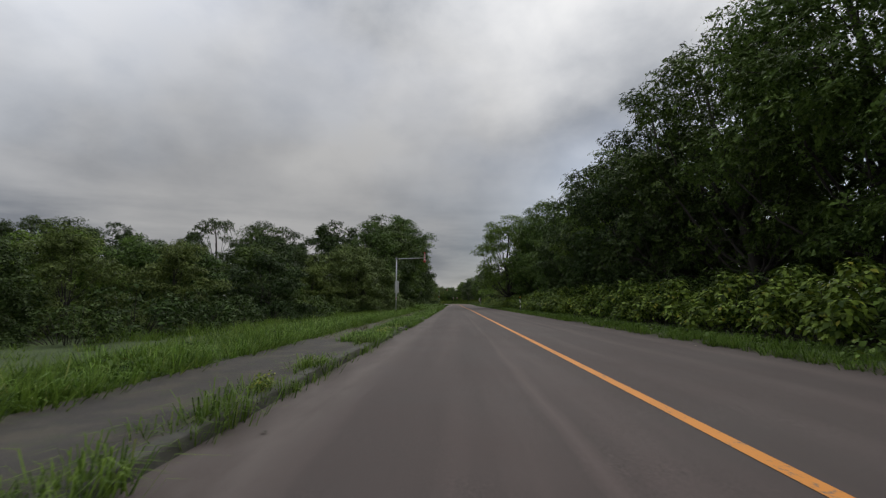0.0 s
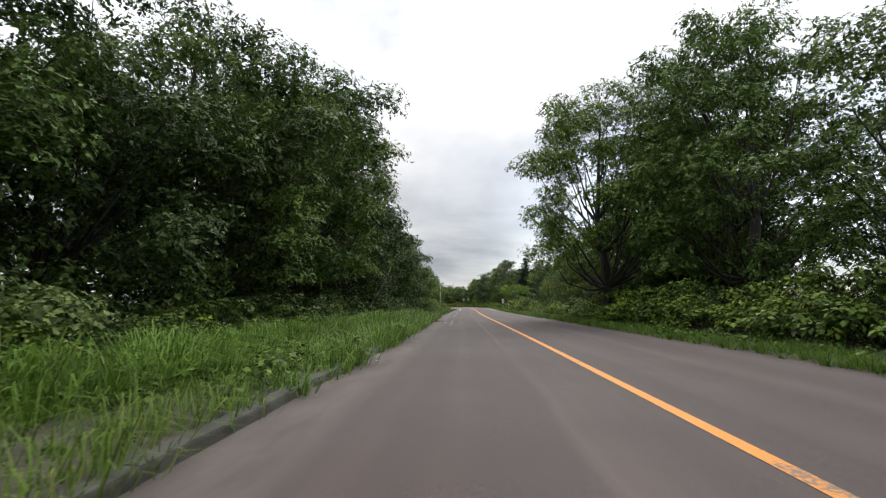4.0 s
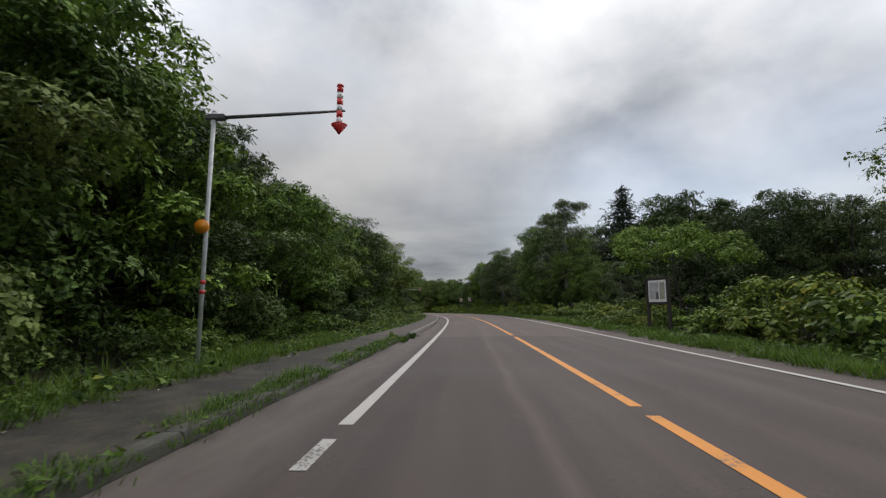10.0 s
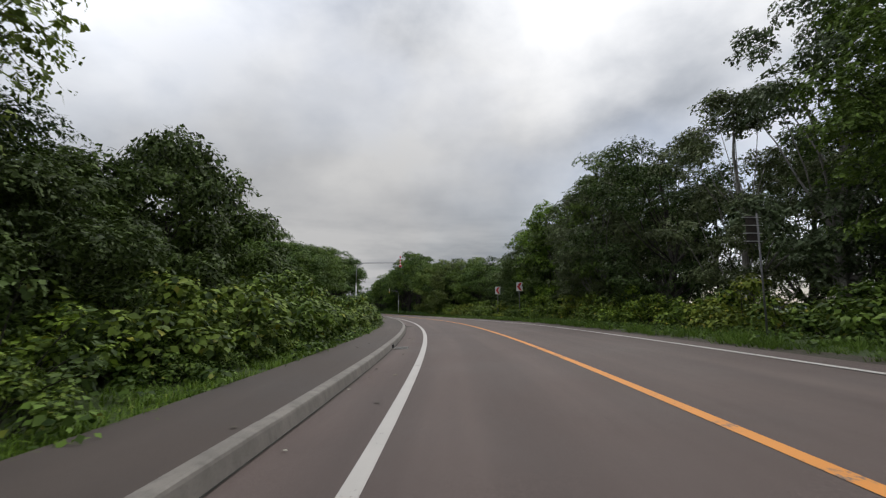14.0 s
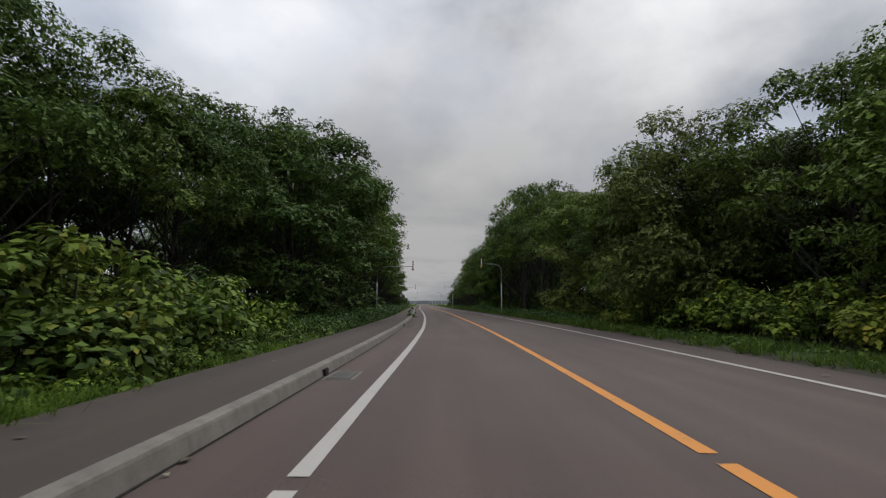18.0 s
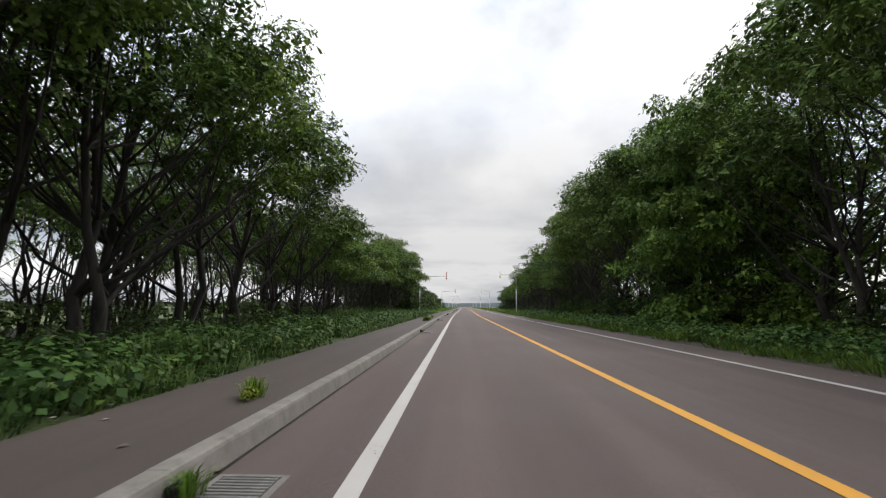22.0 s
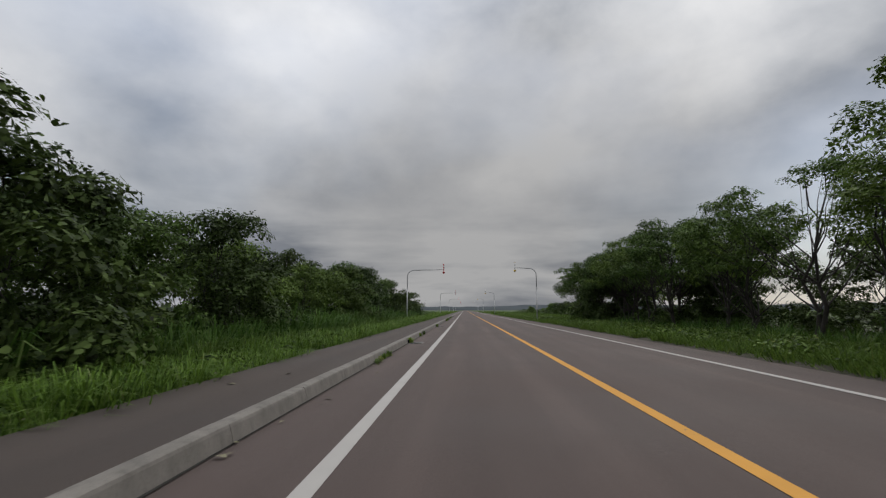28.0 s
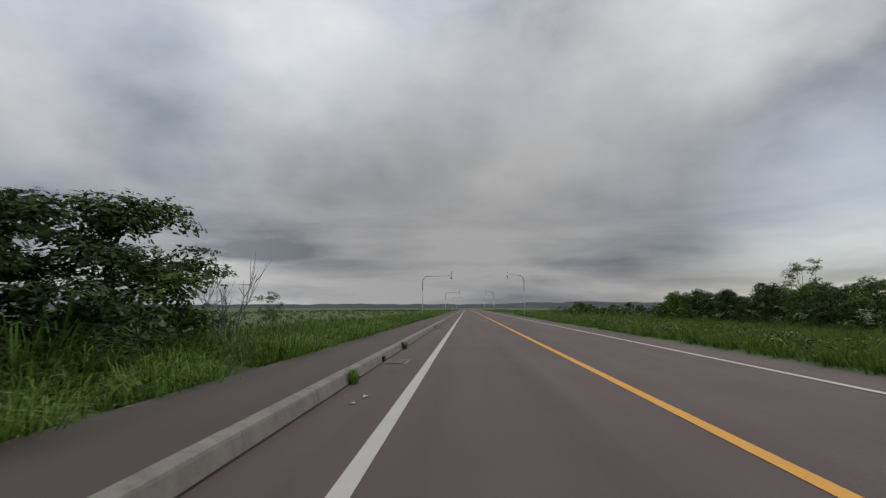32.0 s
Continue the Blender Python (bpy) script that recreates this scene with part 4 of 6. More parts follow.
row(["thicket"], 345, 402, 4.8, -15.5, 8.5, 1.5)
row(["low"], 400, 478, 3.3, -12.0, 0, 1.0, 0.13, [(400, 7.4), (407, 7.2), (410, 4.6), (419, 5.0), (426, 5.7), (436, 5.0), (447, 3.7), (456, 3.4), (464, 5.8), (471, 5.9), (478, 5.0)])
row(["low"], 402, 478, 6.5, -17.5, 5.6, 2.0)
for s_, la_, h_, w_ in ((480.6, -11.6, 2.7, 0.7), (483.6, -11.4, 2.6, 0.75), (486.6, -11.2, 3.0, 0.8), (490.6, -11.2, 3.7, 0.95), (493.2, -11.0, 3.9, 1.0), (491.0, -13.6, 3.4, 0.95), (484.5, -14.0, 3.2, 0.9)):
    plant("low", s_, la_, h_, 1 if h_ > 2.9 else None, None, w_)
plant("low", 478.0, -10.9, 4.7, 1, None, 0.85)
# right
row(["dark", "tall"], 4, 76, 5.0, 14.6, 0, 0.9, 0.08, [(4, 17), (25, 19), (38, 18.5), (50, 17), (60, 15.5), (68, 15), (76, 16)])
row(["back"], 0, 122, 6.0, 21.0, 13.5, 2.0)
row(["tall"], 84, 112, 5.5, 14.0, 0, 0.9, 0.08, [(84, 19.5), (98, 20.5), (102, 11.5), (112, 11.2)])
plant("wide", 94.0, 8.6, 19.0, 0, 40, 1.12)
row(["willow"], 112, 136, 5.0, 14.5, 0, 1.0, 0.1, [(112, 10.2), (121, 8.9), (126, 8.6), (136, 9.3)])
row(["back"], 118, 192, 6.0, 33.0, 9.5, 4.0)
row(["back", "dark"], 182, 214, 4.0, 27.0, 0, 2.0, 0.1, [(182, 9), (190, 11), (196, 13), (214, 13)])
plant("sparse", 163, 14.5, 9.5)
plant("dark", 146.5, 13.8, 10.2, None, None, 0.7)
plant("dark", 150, 17.5, 9.2)
plant("dark", 156, 19.5, 7.0)
row(["dark"], 162, 198, 4.0, 22.5, 0, 1.0, 0.06, [(162, 8.5), (180, 10), (198, 12)])
plant("bushtree", 137, 14.0, 8.5)
plant("willow", 161, 15.8, 6.2)
row(["willow"], 138, 172, 7.0, 18.5, 5.0, 1.5)
plant("flat", 176.6, 10.2, 6.2, 0)
plant("low", 180, 12.8, 5.0)
plant("spruce", 203.5, 17.5, 16.2, wide=1.35)
row(["dark", "tall", "pale"], 192, 262, 4.8, 12.6, 0, 0.9, 0.1, [(192, 6.0), (200, 6.5), (204, 9.0), (211, 16.0), (219, 14.8), (230, 16.3), (238, 11.6), (243, 12.4), (250, 14.2), (262, 14)])
row(["back"], 190, 272, 5.5, 20.0, 0, 2.0, 0.1, [(190, 12.5), (206, 14.5), (220, 13), (240, 11.5), (272, 11)])
plant("pale", 247.5, 11.0, 13.0)
plant("pale", 252.0, 11.6, 12.0)
row(["dark"], 262, 306, 4.0, 16.5, 0, 0.8, 0.08, [(262, 11.0), (272, 9.0), (279, 6.8), (284, 7.4), (292, 10.4), (306, 11.4)])
row(["umbrella", "dark", "bushtree"], 262, 300, 3.6, 13.0, 0, 1.0, 0.08, [(262, 13), (268, 11.5), (273, 8.0), (280, 7.2), (285, 9.0), (292, 9.9), (300, 10.8)])
row(["thicket", "back"], 262, 330, 5.0, 19.0, 0, 2.0, 0.1, [(262, 10.5), (274, 7), (285, 7), (293, 10), (330, 11)])
TOPS = [(300, 10.2), (312, 10.2), (320, 11.2), (330, 15.0), (342, 16.0), (352, 13.6)]
row(["umbrella", "bushtree"], 300, 318, 3.4, 11.4, 0, 0.8, 0.1, TOPS)
row(["umbrella", "open", "open"], 318, 352, 3.4, 11.4, 0, 0.8, 0.1, TOPS)
TOPS = [(352, 12.4), (358, 12.2), (365, 14.0), (372, 13.6), (379, 12.6), (385, 13.8), (389, 14.2), (392, 9.4), (397, 8.4), (402, 7.6)]
row(["umbrella", "open", "bushtree"], 352, 368, 3.1, 12.0, 0, 0.8, 0.1, TOPS)
row(["umbrella", "open"], 368, 402, 3.2, 12.2, 0, 0.8, 0.1, TOPS)
row(["thicket"], 300, 420, 5.2, 16.0, 9.0, 1.5)
row(["thicket"], 320, 402, 5.0, 20.0, 8.5, 1.5)
row(["umbrella", "open"], 402, 480, 3.4, 12.2, 0, 0.8, 0.1, [(402, 7.8), (406, 9.4), (411, 10.4), (424, 10.9), (432, 9.6), (440, 7.8), (448, 7.2), (454, 6.6), (461, 7.6), (477, 6.8), (480, 6.2)])
row(["low", "open"], 466, 481, 3.0, 12.6, 0, 0.6, 0.1, [(468, 7.0), (487, 5.0)])
row(["low"], 404, 474, 6.0, 17.0, 6.0, 1.8)
row(["low"], 490, 532, 3.0, 16.8, 0, 0.9, 0.12, [(490, 2.2), (506, 2.5), (532, 3.0)])
row(["low"], 494, 534, 3.6, 20.5, 2.6, 1.2, 0.12)
row(["low"], 530, 575, 6.0, 18.5, 2.0, 1.8, 0.2)
plant("open", 480.2, 11.0, 6.4)
plant("umbrella", 478.6, 11.2, 6.7)
plant("sparse", 516.0, 20.4, 4.7)
plant("sparse", 503.5, 18.4, 4.2)
plant("sparse", 506.0, 20.5, 4.4)
plant("sparse", 503.0, -10.8, 2.0)
# a pale dead tree standing among the others, and one over the verge wood
for s_, la_, h_ in ((66.0, -32.0, 11.0), (62.0, 17.5, 13.0)):
    rng_ = np.random.default_rng(int(s_))
    limbs_ = [(bent(rng_, (0, 0, -0.2), (0.3, 0.2, h_), 0, 5), [0.16, 0.13, 0.10, 0.07, 0.05, 0.02], 7)]
    for k_ in range(9):
        z_ = h_ * rng_.uniform(0.45, 0.95)
        a_ = rng_.uniform(0, 6.28)
        limbs_.append((bent(rng_, (0.2 * z_ / h_, 0.15 * z_ / h_, z_), (math.cos(a_) * 1.8, math.sin(a_) * 1.8, z_ + rng_.uniform(0.6, 1.8)), 0.1, 4), [0.05, 0.04, 0.03, 0.02, 0.008], 5))
    p_ = at(s_, la_)
    snag = tagged(empty("dead_tree", pose(p_.x, p_.y, 0)), "bare pale grey dead tree among green ones", "dead tree")
    part("trunk", wood_mesh("dead_trunk", limbs_[:1], M_BARK_PALE), snag)
    tagged(part("branchwork", wood_mesh("dead_limbs", limbs_[1:], M_BARK_PALE), snag), kind="stuff")
# thickets at the road
row(["weed"], 97, 117, 2.0, 8.8, 1.9, 0.4)
row(["under"], 97, 117, 2.6, 10.8, 3.0, 0.6)
row(["weed", "under"], 62, 112, 2.4, -8.9, 1.35, 0.4)
row(["weed"], -4, 96, 2.1, 8.6, 0, 0.45, 0.12, [(-4, 2.5), (60, 2.8), (96, 2.2)])
row(["under"], 0, 96, 3.2, 10.6, 2.8, 0.5)
row(["weed"], 116, 130, 2.2, 8.6, 1.1, 0.5)
row(["gold", "weed"], 130, 150, 2.3, 8.9, 2.2, 0.6)
row(["under", "weed"], 134, 190, 3.4, 11.5, 2.4, 0.8)
row(["weed", "weed", "gold"], 150, 212, 2.4, 8.8, 0, 0.45, 0.12, [(150, 3.3), (164, 2.8), (172, 1.9), (178, 1.8), (212, 2.1)])
row(["weed", "weed", "weed", "weed", "gold"], 212, 305, 2.2, 9.2, 2.5, 0.45)
row(["under", "weed"], 305, 402, 3.4, 9.8, 0.9, 0.4)
row(["under"], 305, 404, 2.6, 12.4, 3.2, 0.7)
plant("dark", 303.0, 12.8, 11.8)
plant("bushtree", 343.5, 15.2, 9.0)
plant("bushtree", 348.0, 15.8, 9.0)
row(["under"], 12, 60, 3.2, -12.8, 1.8, 0.7)
row(["under"], 60, 130, 2.8, -10.0, 2.1, 0.6)
row(["under"], 62, 150, 2.7, -12.4, 3.1, 0.5)
row(["weed", "weed", "under"], 122, 150, 2.0, -8.7, 2.3, 0.4)
row(["under", "weed"], 150, 172, 2.1, -9.4, 1.2, 0.35)
row(["under", "weed"], 172, 226, 2.5, -9.1, 1.8, 0.45)
row(["weed"], 222, 293, 2.0, -8.6, 2.4, 0.45)
row(["weed"], 174, 236, 1.7, -7.5, 0.8, 0.3)
row(["weed"], 236, 293, 1.7, -7.3, 0.85, 0.3)
row(["under", "weed"], 226, 294, 2.8, -10.8, 2.4, 0.6)
row(["under"], 300, 400, 3.0, -10.4, 1.4, 0.7)
row(["thicket"], 300, 404, 8.0, -26.5, 8.0, 2.0)
for k in KINDS.values():
    for ob in k:
        for o in (*ob.children_recursive, ob):
            bpy.data.objects.remove(o)


# ---- grass ----
def blades(name, seed, spans, leaf, label, size=0.016, arc=False, lift=0.0):
    """Grass as one object. spans: (s0, s1, lat0, lat1, blades a square metre, height)."""
    rng = np.random.default_rng(seed)
    vs, fs, n0 = [], [], 0
    for s0, s1, a, b, dens, hgt in spans:
        nc = int((s1 - s0) * abs(b - a) * dens / 15)
        s = rng.uniform(s0, s1, nc)
        la = rng.uniform(a, b, nc)
        tuft = np.array([noise.noise(Vector((x_ * 0.7, y_ * 0.7, seed))) for x_, y_ in zip(s, la)])
        keep = tuft > -0.3
        s, la, tuft = [np.repeat(q[keep], 15) for q in (s, la, tuft)]
        n = len(s)
        each = np.repeat(rng.uniform(0.55, 1.15, n // 15), 15)
        ang = rng.uniform(0, 6.283, n)
        away = np.abs(rng.normal(scale=0.13, size=n)) * (0.6 + hgt)
        h = np.interp(s, _s, _hs)
        px = np.interp(s, _s, _x) + la * np.cos(h) + away * np.cos(ang)
        py = np.interp(s, _s, _y) + la * np.sin(h) + away * np.sin(ang)
        pz = bank(s) * (np.clip(la, -7, 7) + 2.5) - 0.03 + np.where(la < -4.4, lift, 0.0)
        hh = hgt * each * rng.uniform(0.55, 1.15, n) * (0.95 + 0.8 * np.clip(tuft, -0.3, 0.6))
        lean = hh * np.clip(0.4 + 3.0 * away + rng.normal(scale=0.22, size=n), 0.12, 1.3)
        ang = ang + rng.normal(scale=0.5, size=n)
        dx, dy = np.cos(ang), np.sin(ang)
        w = size * rng.uniform(0.7, 1.3, n) * (0.75 + 0.5 * hh)
        o = np.stack([px, py, pz], 1)
        side = np.stack([-dy, dx, np.zeros(n)], 1) * w[:, None]
        out = np.stack([dx, dy, np.zeros(n)], 1) * lean[:, None]
        upv = np.stack([np.zeros(n), np.zeros(n), hh], 1)
        mid = o + out * 0.5 + upv * 0.8
        tip = o + out * (1.45 if arc else 1.1) + upv * (0.72 if arc else 1.0)
        if arc:
            v = np.stack([o - side * 0.5, o + side * 0.5, mid - side * 0.38, mid + side * 0.38, tip], 1).reshape(-1, 3)
            b_ = (np.arange(n) * 5)[:, None]
            f = np.concatenate([b_ + [0, 1, 3], b_ + [0, 3, 2], b_ + [2, 3, 4]])
        else:
            v = np.stack([o - side * 0.6, o + side * 0.6, tip], 1).reshape(-1, 3)
            f = np.arange(n * 3).reshape(-1, 3)
        vs.append(v)
        fs.append(f + n0)
        n0 += len(v)
    me = fast_mesh(name, np.concatenate(vs), np.concatenate(fs), M_LEAF[leaf])
    return tagged(new(name, me), label, "grass", kind="stuff")


blades("tall_grass", 5, [(58, 64, -7.6, -4.6, 200, 0.42), (104, 110, -7.6, -6.5, 300, 0.36), (104, 110, -5.3, -4.6, 400, 0.3), (112, 168, -7.4, -6.45, 170, 0.3), (-5, 13, -5.0, -4.5, 560, 0.3)], "grass", "long arching grass overgrowing the old footway", 0.016, True)
blades("tall_grass", 10, [(172, 294, -7.2, -6.2, 420, 0.26)], "grass", "uncut grass at the outer edge of the footway", 0.016, True)
blades("tall_grass", 12, [(-5, 62, -8.4, -6.85, 360, 0.46), (13, 60, -5.5, -4.68, 1150, 0.36), (20, 58, -4.62, -4.42, 300, 0.2), (64, 104, -6.4, -4.5, 520, 0.5), (62, 106, -8.2, -6.3, 420, 0.78), (400, 512, -7.9, -6.15, 430, 0.5)], "lush", "lush bright green arching grass in thick clumps", 0.02, True)
blades("kerb_grass", 8, [(110, 148, -5.3, -4.58, 2000, 0.28), (110, 142, -4.7, -4.45, 900, 0.18), (148, 168, -5.0, -4.62, 900, 0.16), (142, 168, -4.6, -4.45, 500, 0.12), (110, 168, -7.6, -6.3, 300, 0.16)], "grass", "fine green grass sprouting along the old kerb", 0.013, True, 0.09)
blades("verge_grass", 1, [(-5, 62, -8.8, -6.65, 420, 0.42), (13, 62, -12.5, -8.8, 120, 0.4), (60, 170, -8.6, -6.4, 136.4, 0.42), (-5, 60, -30, -8.6, 18.6, 0.3)], "grass", "uncut green grass beside the old footway", 0.026)
blades("verge_grass", 2, [(168, 300, -8.0, -6.2, 110, 0.30), (410, 520, -13, -9.5, 31, 0.5), (520, 700, -12, -6.2, 22, 0.5)], "grass", "uncut green grass beside the footway", 0.019, True)
blades("dry_grass", 9, [(14, 64, -6.75, -5.3, 130, 0.13)], "straw", "short straw-coloured grass matted on the old footway", 0.012, True, 0.09)
blades("sedge", 7, [(294, 402, -9.3, -6.7, 90, 0.66), (294, 402, -6.8, -6.15, 150, 0.36), (364, 390, -11.5, -9.2, 90, 1.0), (305, 402, 5.5, 9.5, 60, 0.42)], "sedge", "dark arching sedge and weeds along the wood", 0.03, True)
blades("tall_grass", 6, [(400, 508, -9.6, -7.8, 260, 0.6), (508, 545, -10.5, -6.2, 110, 0.42)], "grass", "long arching grass beside the footway", 0.022, True)
blades("verge_grass", 3, [(-5, 170, 4.95, 6.4, 210, 0.3), (170, 300, 5.15, 6.6, 230, 0.3), (300, 540, 5.15, 6.6, 260, 0.36), (-5, 170, 4.8, 7.4, 124, 0.30), (170, 300, 5.0, 7.6, 105.4, 0.3), (300, 410, 5.0, 9.6, 120, 0.4), (410, 520, 5.2, 10, 150, 0.42), (410, 540, 10, 18, 18.6, 0.5), (484, 560, 5.2, 16, 110, 0.45), (560, 700, 5.2, 14, 12, 0.5)], "grass", "uncut green grass along the carriageway", 0.026)
blades("reed_grass", 13, [(402, 492, -9.9, -8.6, 120, 1.15)], "rank", "tall grey-green reed grass before the low trees", 0.026, True)
blades("rank_grass", 4, [(300, 400, -12.5, -9.0, 8, 0.8), (400, 480, -12.5, -8.8, 40, 0.6), (430, 520, -14, -9, 24.8, 0.6), (480, 700, -60, -10, 2.2, 0.5), (470, 700, 12, 60, 2.2, 0.5), (395, 470, 9, 14, 16.1, 0.7)], "rank", "tall rank grass with pale tips", 0.045)


def ground_leaves(name, seed, spans, size, leaf, label):
    """Broad low leaves scattered along the verge as one object. spans: (s0, s1, lat0, lat1, leaves a square metre, height)."""
    rng = np.random.default_rng(seed)
    cs, rs, n_all = [], [], 0
    for s0, s1, a, b, dens, hgt in spans:
        n = int((s1 - s0) * abs(b - a) * 2.4)
        for _ in range(n):
            s, la = rng.uniform(s0, s1), rng.uniform(a, b)
            p_ = at(s, la, hgt * rng.uniform(0.3, 0.8))
            cs.append(tuple(p_))
            rs.append(hgt * rng.uniform(0.45, 0.9))
        n_all += int((s1 - s0) * abs(b - a) * dens)
    v, f = leaf_cloud(rng, cs, rs, n_all, size, 0.5, 0.3, 0.75, 1.4)
    v[:, 2] = np.maximum(v[:, 2], 0.03)
    return tagged(new(name, fast_mesh(name, v, f, M_LEAF[leaf])), label, "weeds", kind="stuff")


ground_leaves("verge_weeds", 401, [(62, 104, -8.4, -5.0, 62, 0.42), (104, 172, -8.6, -6.4, 60, 0.36), (172, 300, -8.3, -6.15, 125, 0.46), (300, 402, -9.4, -6.3, 9, 0.35), (-5, 60, 5.5, 8.0, 34, 0.28), (60, 305, 5.4, 8.0, 46, 0.3), (305, 540, 5.4, 9.8, 34, 0.4), (400, 520, -9.5, -6.4, 16, 0.35), (-5, 60, -8.6, -6.9, 16, 0.3), (14, 62, -5.5, -4.5, 14, 0.2), (112, 168, -5.15, -4.5, 16, 0.2)], 0.12, "weed", "broad-leaved green weeds on the road verge")
ground_leaves("woodland_herbs", 404, [(292, 402, -9.8, -6.5, 100, 0.74), (305, 402, 5.6, 9.6, 60, 0.5), (305, 404, 5.5, 7.2, 70, 0.72)], 0.13, "herb", "leafy green herbs along the edge of the wood")
ground_leaves("butterbur_leaves", 402, [(285, 400, -9.6, -7.2, 4, 0.5), (300, 400, 7.0, 10.5, 4, 0.5)], 0.26, "dark", "large round butterbur leaves below the trees")

ground_leaves("undergrowth", 403, [(300, 404, -14.5, -11.5, 11, 1.1), (300, 404, -20, -17, 12, 1.5), (300, 404, -27.5, -22.5, 6, 2.2), (330, 404, 18.5, 23.5, 7, 2.4), (60, 215, -17.5, -13.5, 7, 2.11), (0, 120, 15, 19, 7, 2.23), (120, 192, 21, 27, 7, 2.48), (192, 300, 14.5, 18.5, 7, 1.98), (300, 330, 13, 18.5, 13, 2.6), (240, 300, -21, -17, 7, 1.98), (400, 474, 12.3, 15.7, 7, 1.36), (330, 400, 13, 17, 7, 1.86), (486, 585, 14.5, 25.5, 2, 1.24), (400, 486, -16.2, -12.8, 7, 1.36)], 0.55, "under", "dark undergrowth deep among the trees")

# a bare shrub at the end of the wood
rng_ = np.random.default_rng(77)
bare = []
for i in range(9):
    a_ = rng_.uniform(0, 6.28)
    tip_ = np.array([math.cos(a_) * rng_.uniform(0.3, 1.1), math.sin(a_) * rng_.uniform(0.3, 1.1), rng_.uniform(1.3, 2.3)])
    st_ = bent(rng_, (0.1 * math.cos(a_), 0.1 * math.sin(a_), -0.1), tip_, 0.1, 5)
    bare.append((st_, [0.024, 0.02, 0.016, 0.012, 0.009, 0.005], 5))
    for k_ in (2, 3, 4):
        for _ in range(2):
            bare.append((bent(rng_, st_[k_], st_[k_] + rng_.normal(scale=0.3, size=3) + [0, 0, 0.4], 0.0, 2), [0.009, 0.007, 0.003], 4))
p_ = at(495.6, -8.9)
shrub_ = tagged(empty("bare_shrub", pose(p_.x, p_.y, 0)), "leafless grey-brown shrub with fine upright twigs", "shrub")
tagged(part("branchwork", wood_mesh("bare_shrub", bare, M_BARK_PALE), shrub_), kind="stuff")

# an old willow with dark crooked limbs on the verge
rng_ = np.random.default_rng(31)
old = []
for i in range(5):
    a_ = 0.5 + 1.15 * i
    out_ = np.array([math.cos(a_), math.sin(a_), 0.0])
    st_ = [np.array([0.0, 0.0, -0.2]), out_ * 0.5 + [0, 0, 0.5 + 0.2 * (i % 2)], out_ * 1.3 + [0, 0, 1.1 + 0.3 * (i % 3)], out_ * 1.9 + [0, 0, 2.2], out_ * 2.1 + rng_.normal(scale=0.2, size=3) + [0, 0, 3.9]]
    old.append((st_, [0.17, 0.14, 0.11, 0.07, 0.03], 7))
    old.append((bent(rng_, st_[2], st_[2] + out_ * 1.1 + [0, 0, 1.3], 0.15, 3), [0.07, 0.05, 0.035, 0.015], 6))
p_ = at(124.0, 11.6)
oldw = tagged(empty("old_willow", pose(p_.x, p_.y, 0, 0, 0, 20)), "old willow with dark crooked leaning limbs", "tree")
part("trunk", wood_mesh("old_willow", old, M_BARK), oldw)
v_, f_ = leaf_cloud(rng_, [tuple(l_[0][-1]) for l_ in old], [1.2] * len(old), 2600, 0.26, 0.7, 0.5, 0.4, 0.5, True)
tagged(part("crown", fast_mesh("old_willow_crown", v_, f_, M_LEAF["willow"]), oldw), kind="stuff")

# a pale leaning trunk at the wood's edge
p_, q_ = at(97.5, -10.6), at(100.5, -8.9)
lean = tagged(empty("leaning_trunk", pose(p_.x, p_.y, 0)), "pale dead trunk leaning out of the wood", "dead tree")
d_ = q_ - p_
part("trunk", tube_mesh("leaning_trunk", [(0, 0, -0.2), (d_.x * 0.3, d_.y * 0.3, 1.6), (d_.x * 0.75, d_.y * 0.75, 3.3), (d_.x, d_.y, 4.6)], [0.10, 0.085, 0.065, 0.03], M_BARK_PALE, 9), lean)
part("branch", tube_mesh("leaning_branch", [(d_.x * 0.75, d_.y * 0.75, 3.3), (d_.x * 0.75 + 0.7, d_.y * 0.75 + 0.2, 3.9)], [0.035, 0.012], M_BARK_PALE, 7), lean)


# ---- poles and signs ----
def arrow_parts(root, x, z_tip, kind, prefix=""):
    """A hanging arrow at x, with its tip at z_tip: striped shaft, head, cap."""
    col = M_RED if kind == "red" else M_YELLOW_ARROW
    n, hgt, w = (6, 0.84, 0.13) if kind == "red" else (2, 0.84, 0.10)
    for i in range(n):
        m_ = (M_RED if i % 2 == 1 else M_WHITE) if kind == "red" else M_WHITE
        lo = z_tip + 0.22 + hgt * i / n
        part("shaft_band", tube_mesh("shaft_band", [(x, 0, lo), (x, 0, lo + hgt / n)], [w / 2, w / 2], m_, 12), root)
    part("arrow_head", tube_mesh("arrow_head", [(x, 0, z_tip), (x, 0, z_tip + 0.05), (x, 0, z_tip + 0.205), (x, 0, z_tip + 0.24)], [0.012, 0.05, 0.175, 0.11], col, 14), root, "red arrow head" if kind == "red" else "yellow arrow head")
    part("cap", tube_mesh("cap", [(x, 0, z_tip + 0.22 + hgt), (x, 0, z_tip + 0.26 + hgt)], [w / 2 + 0.012, w / 2 + 0.008], M_RED if kind == "red" else M_YELLOW_ARROW, 12), root)


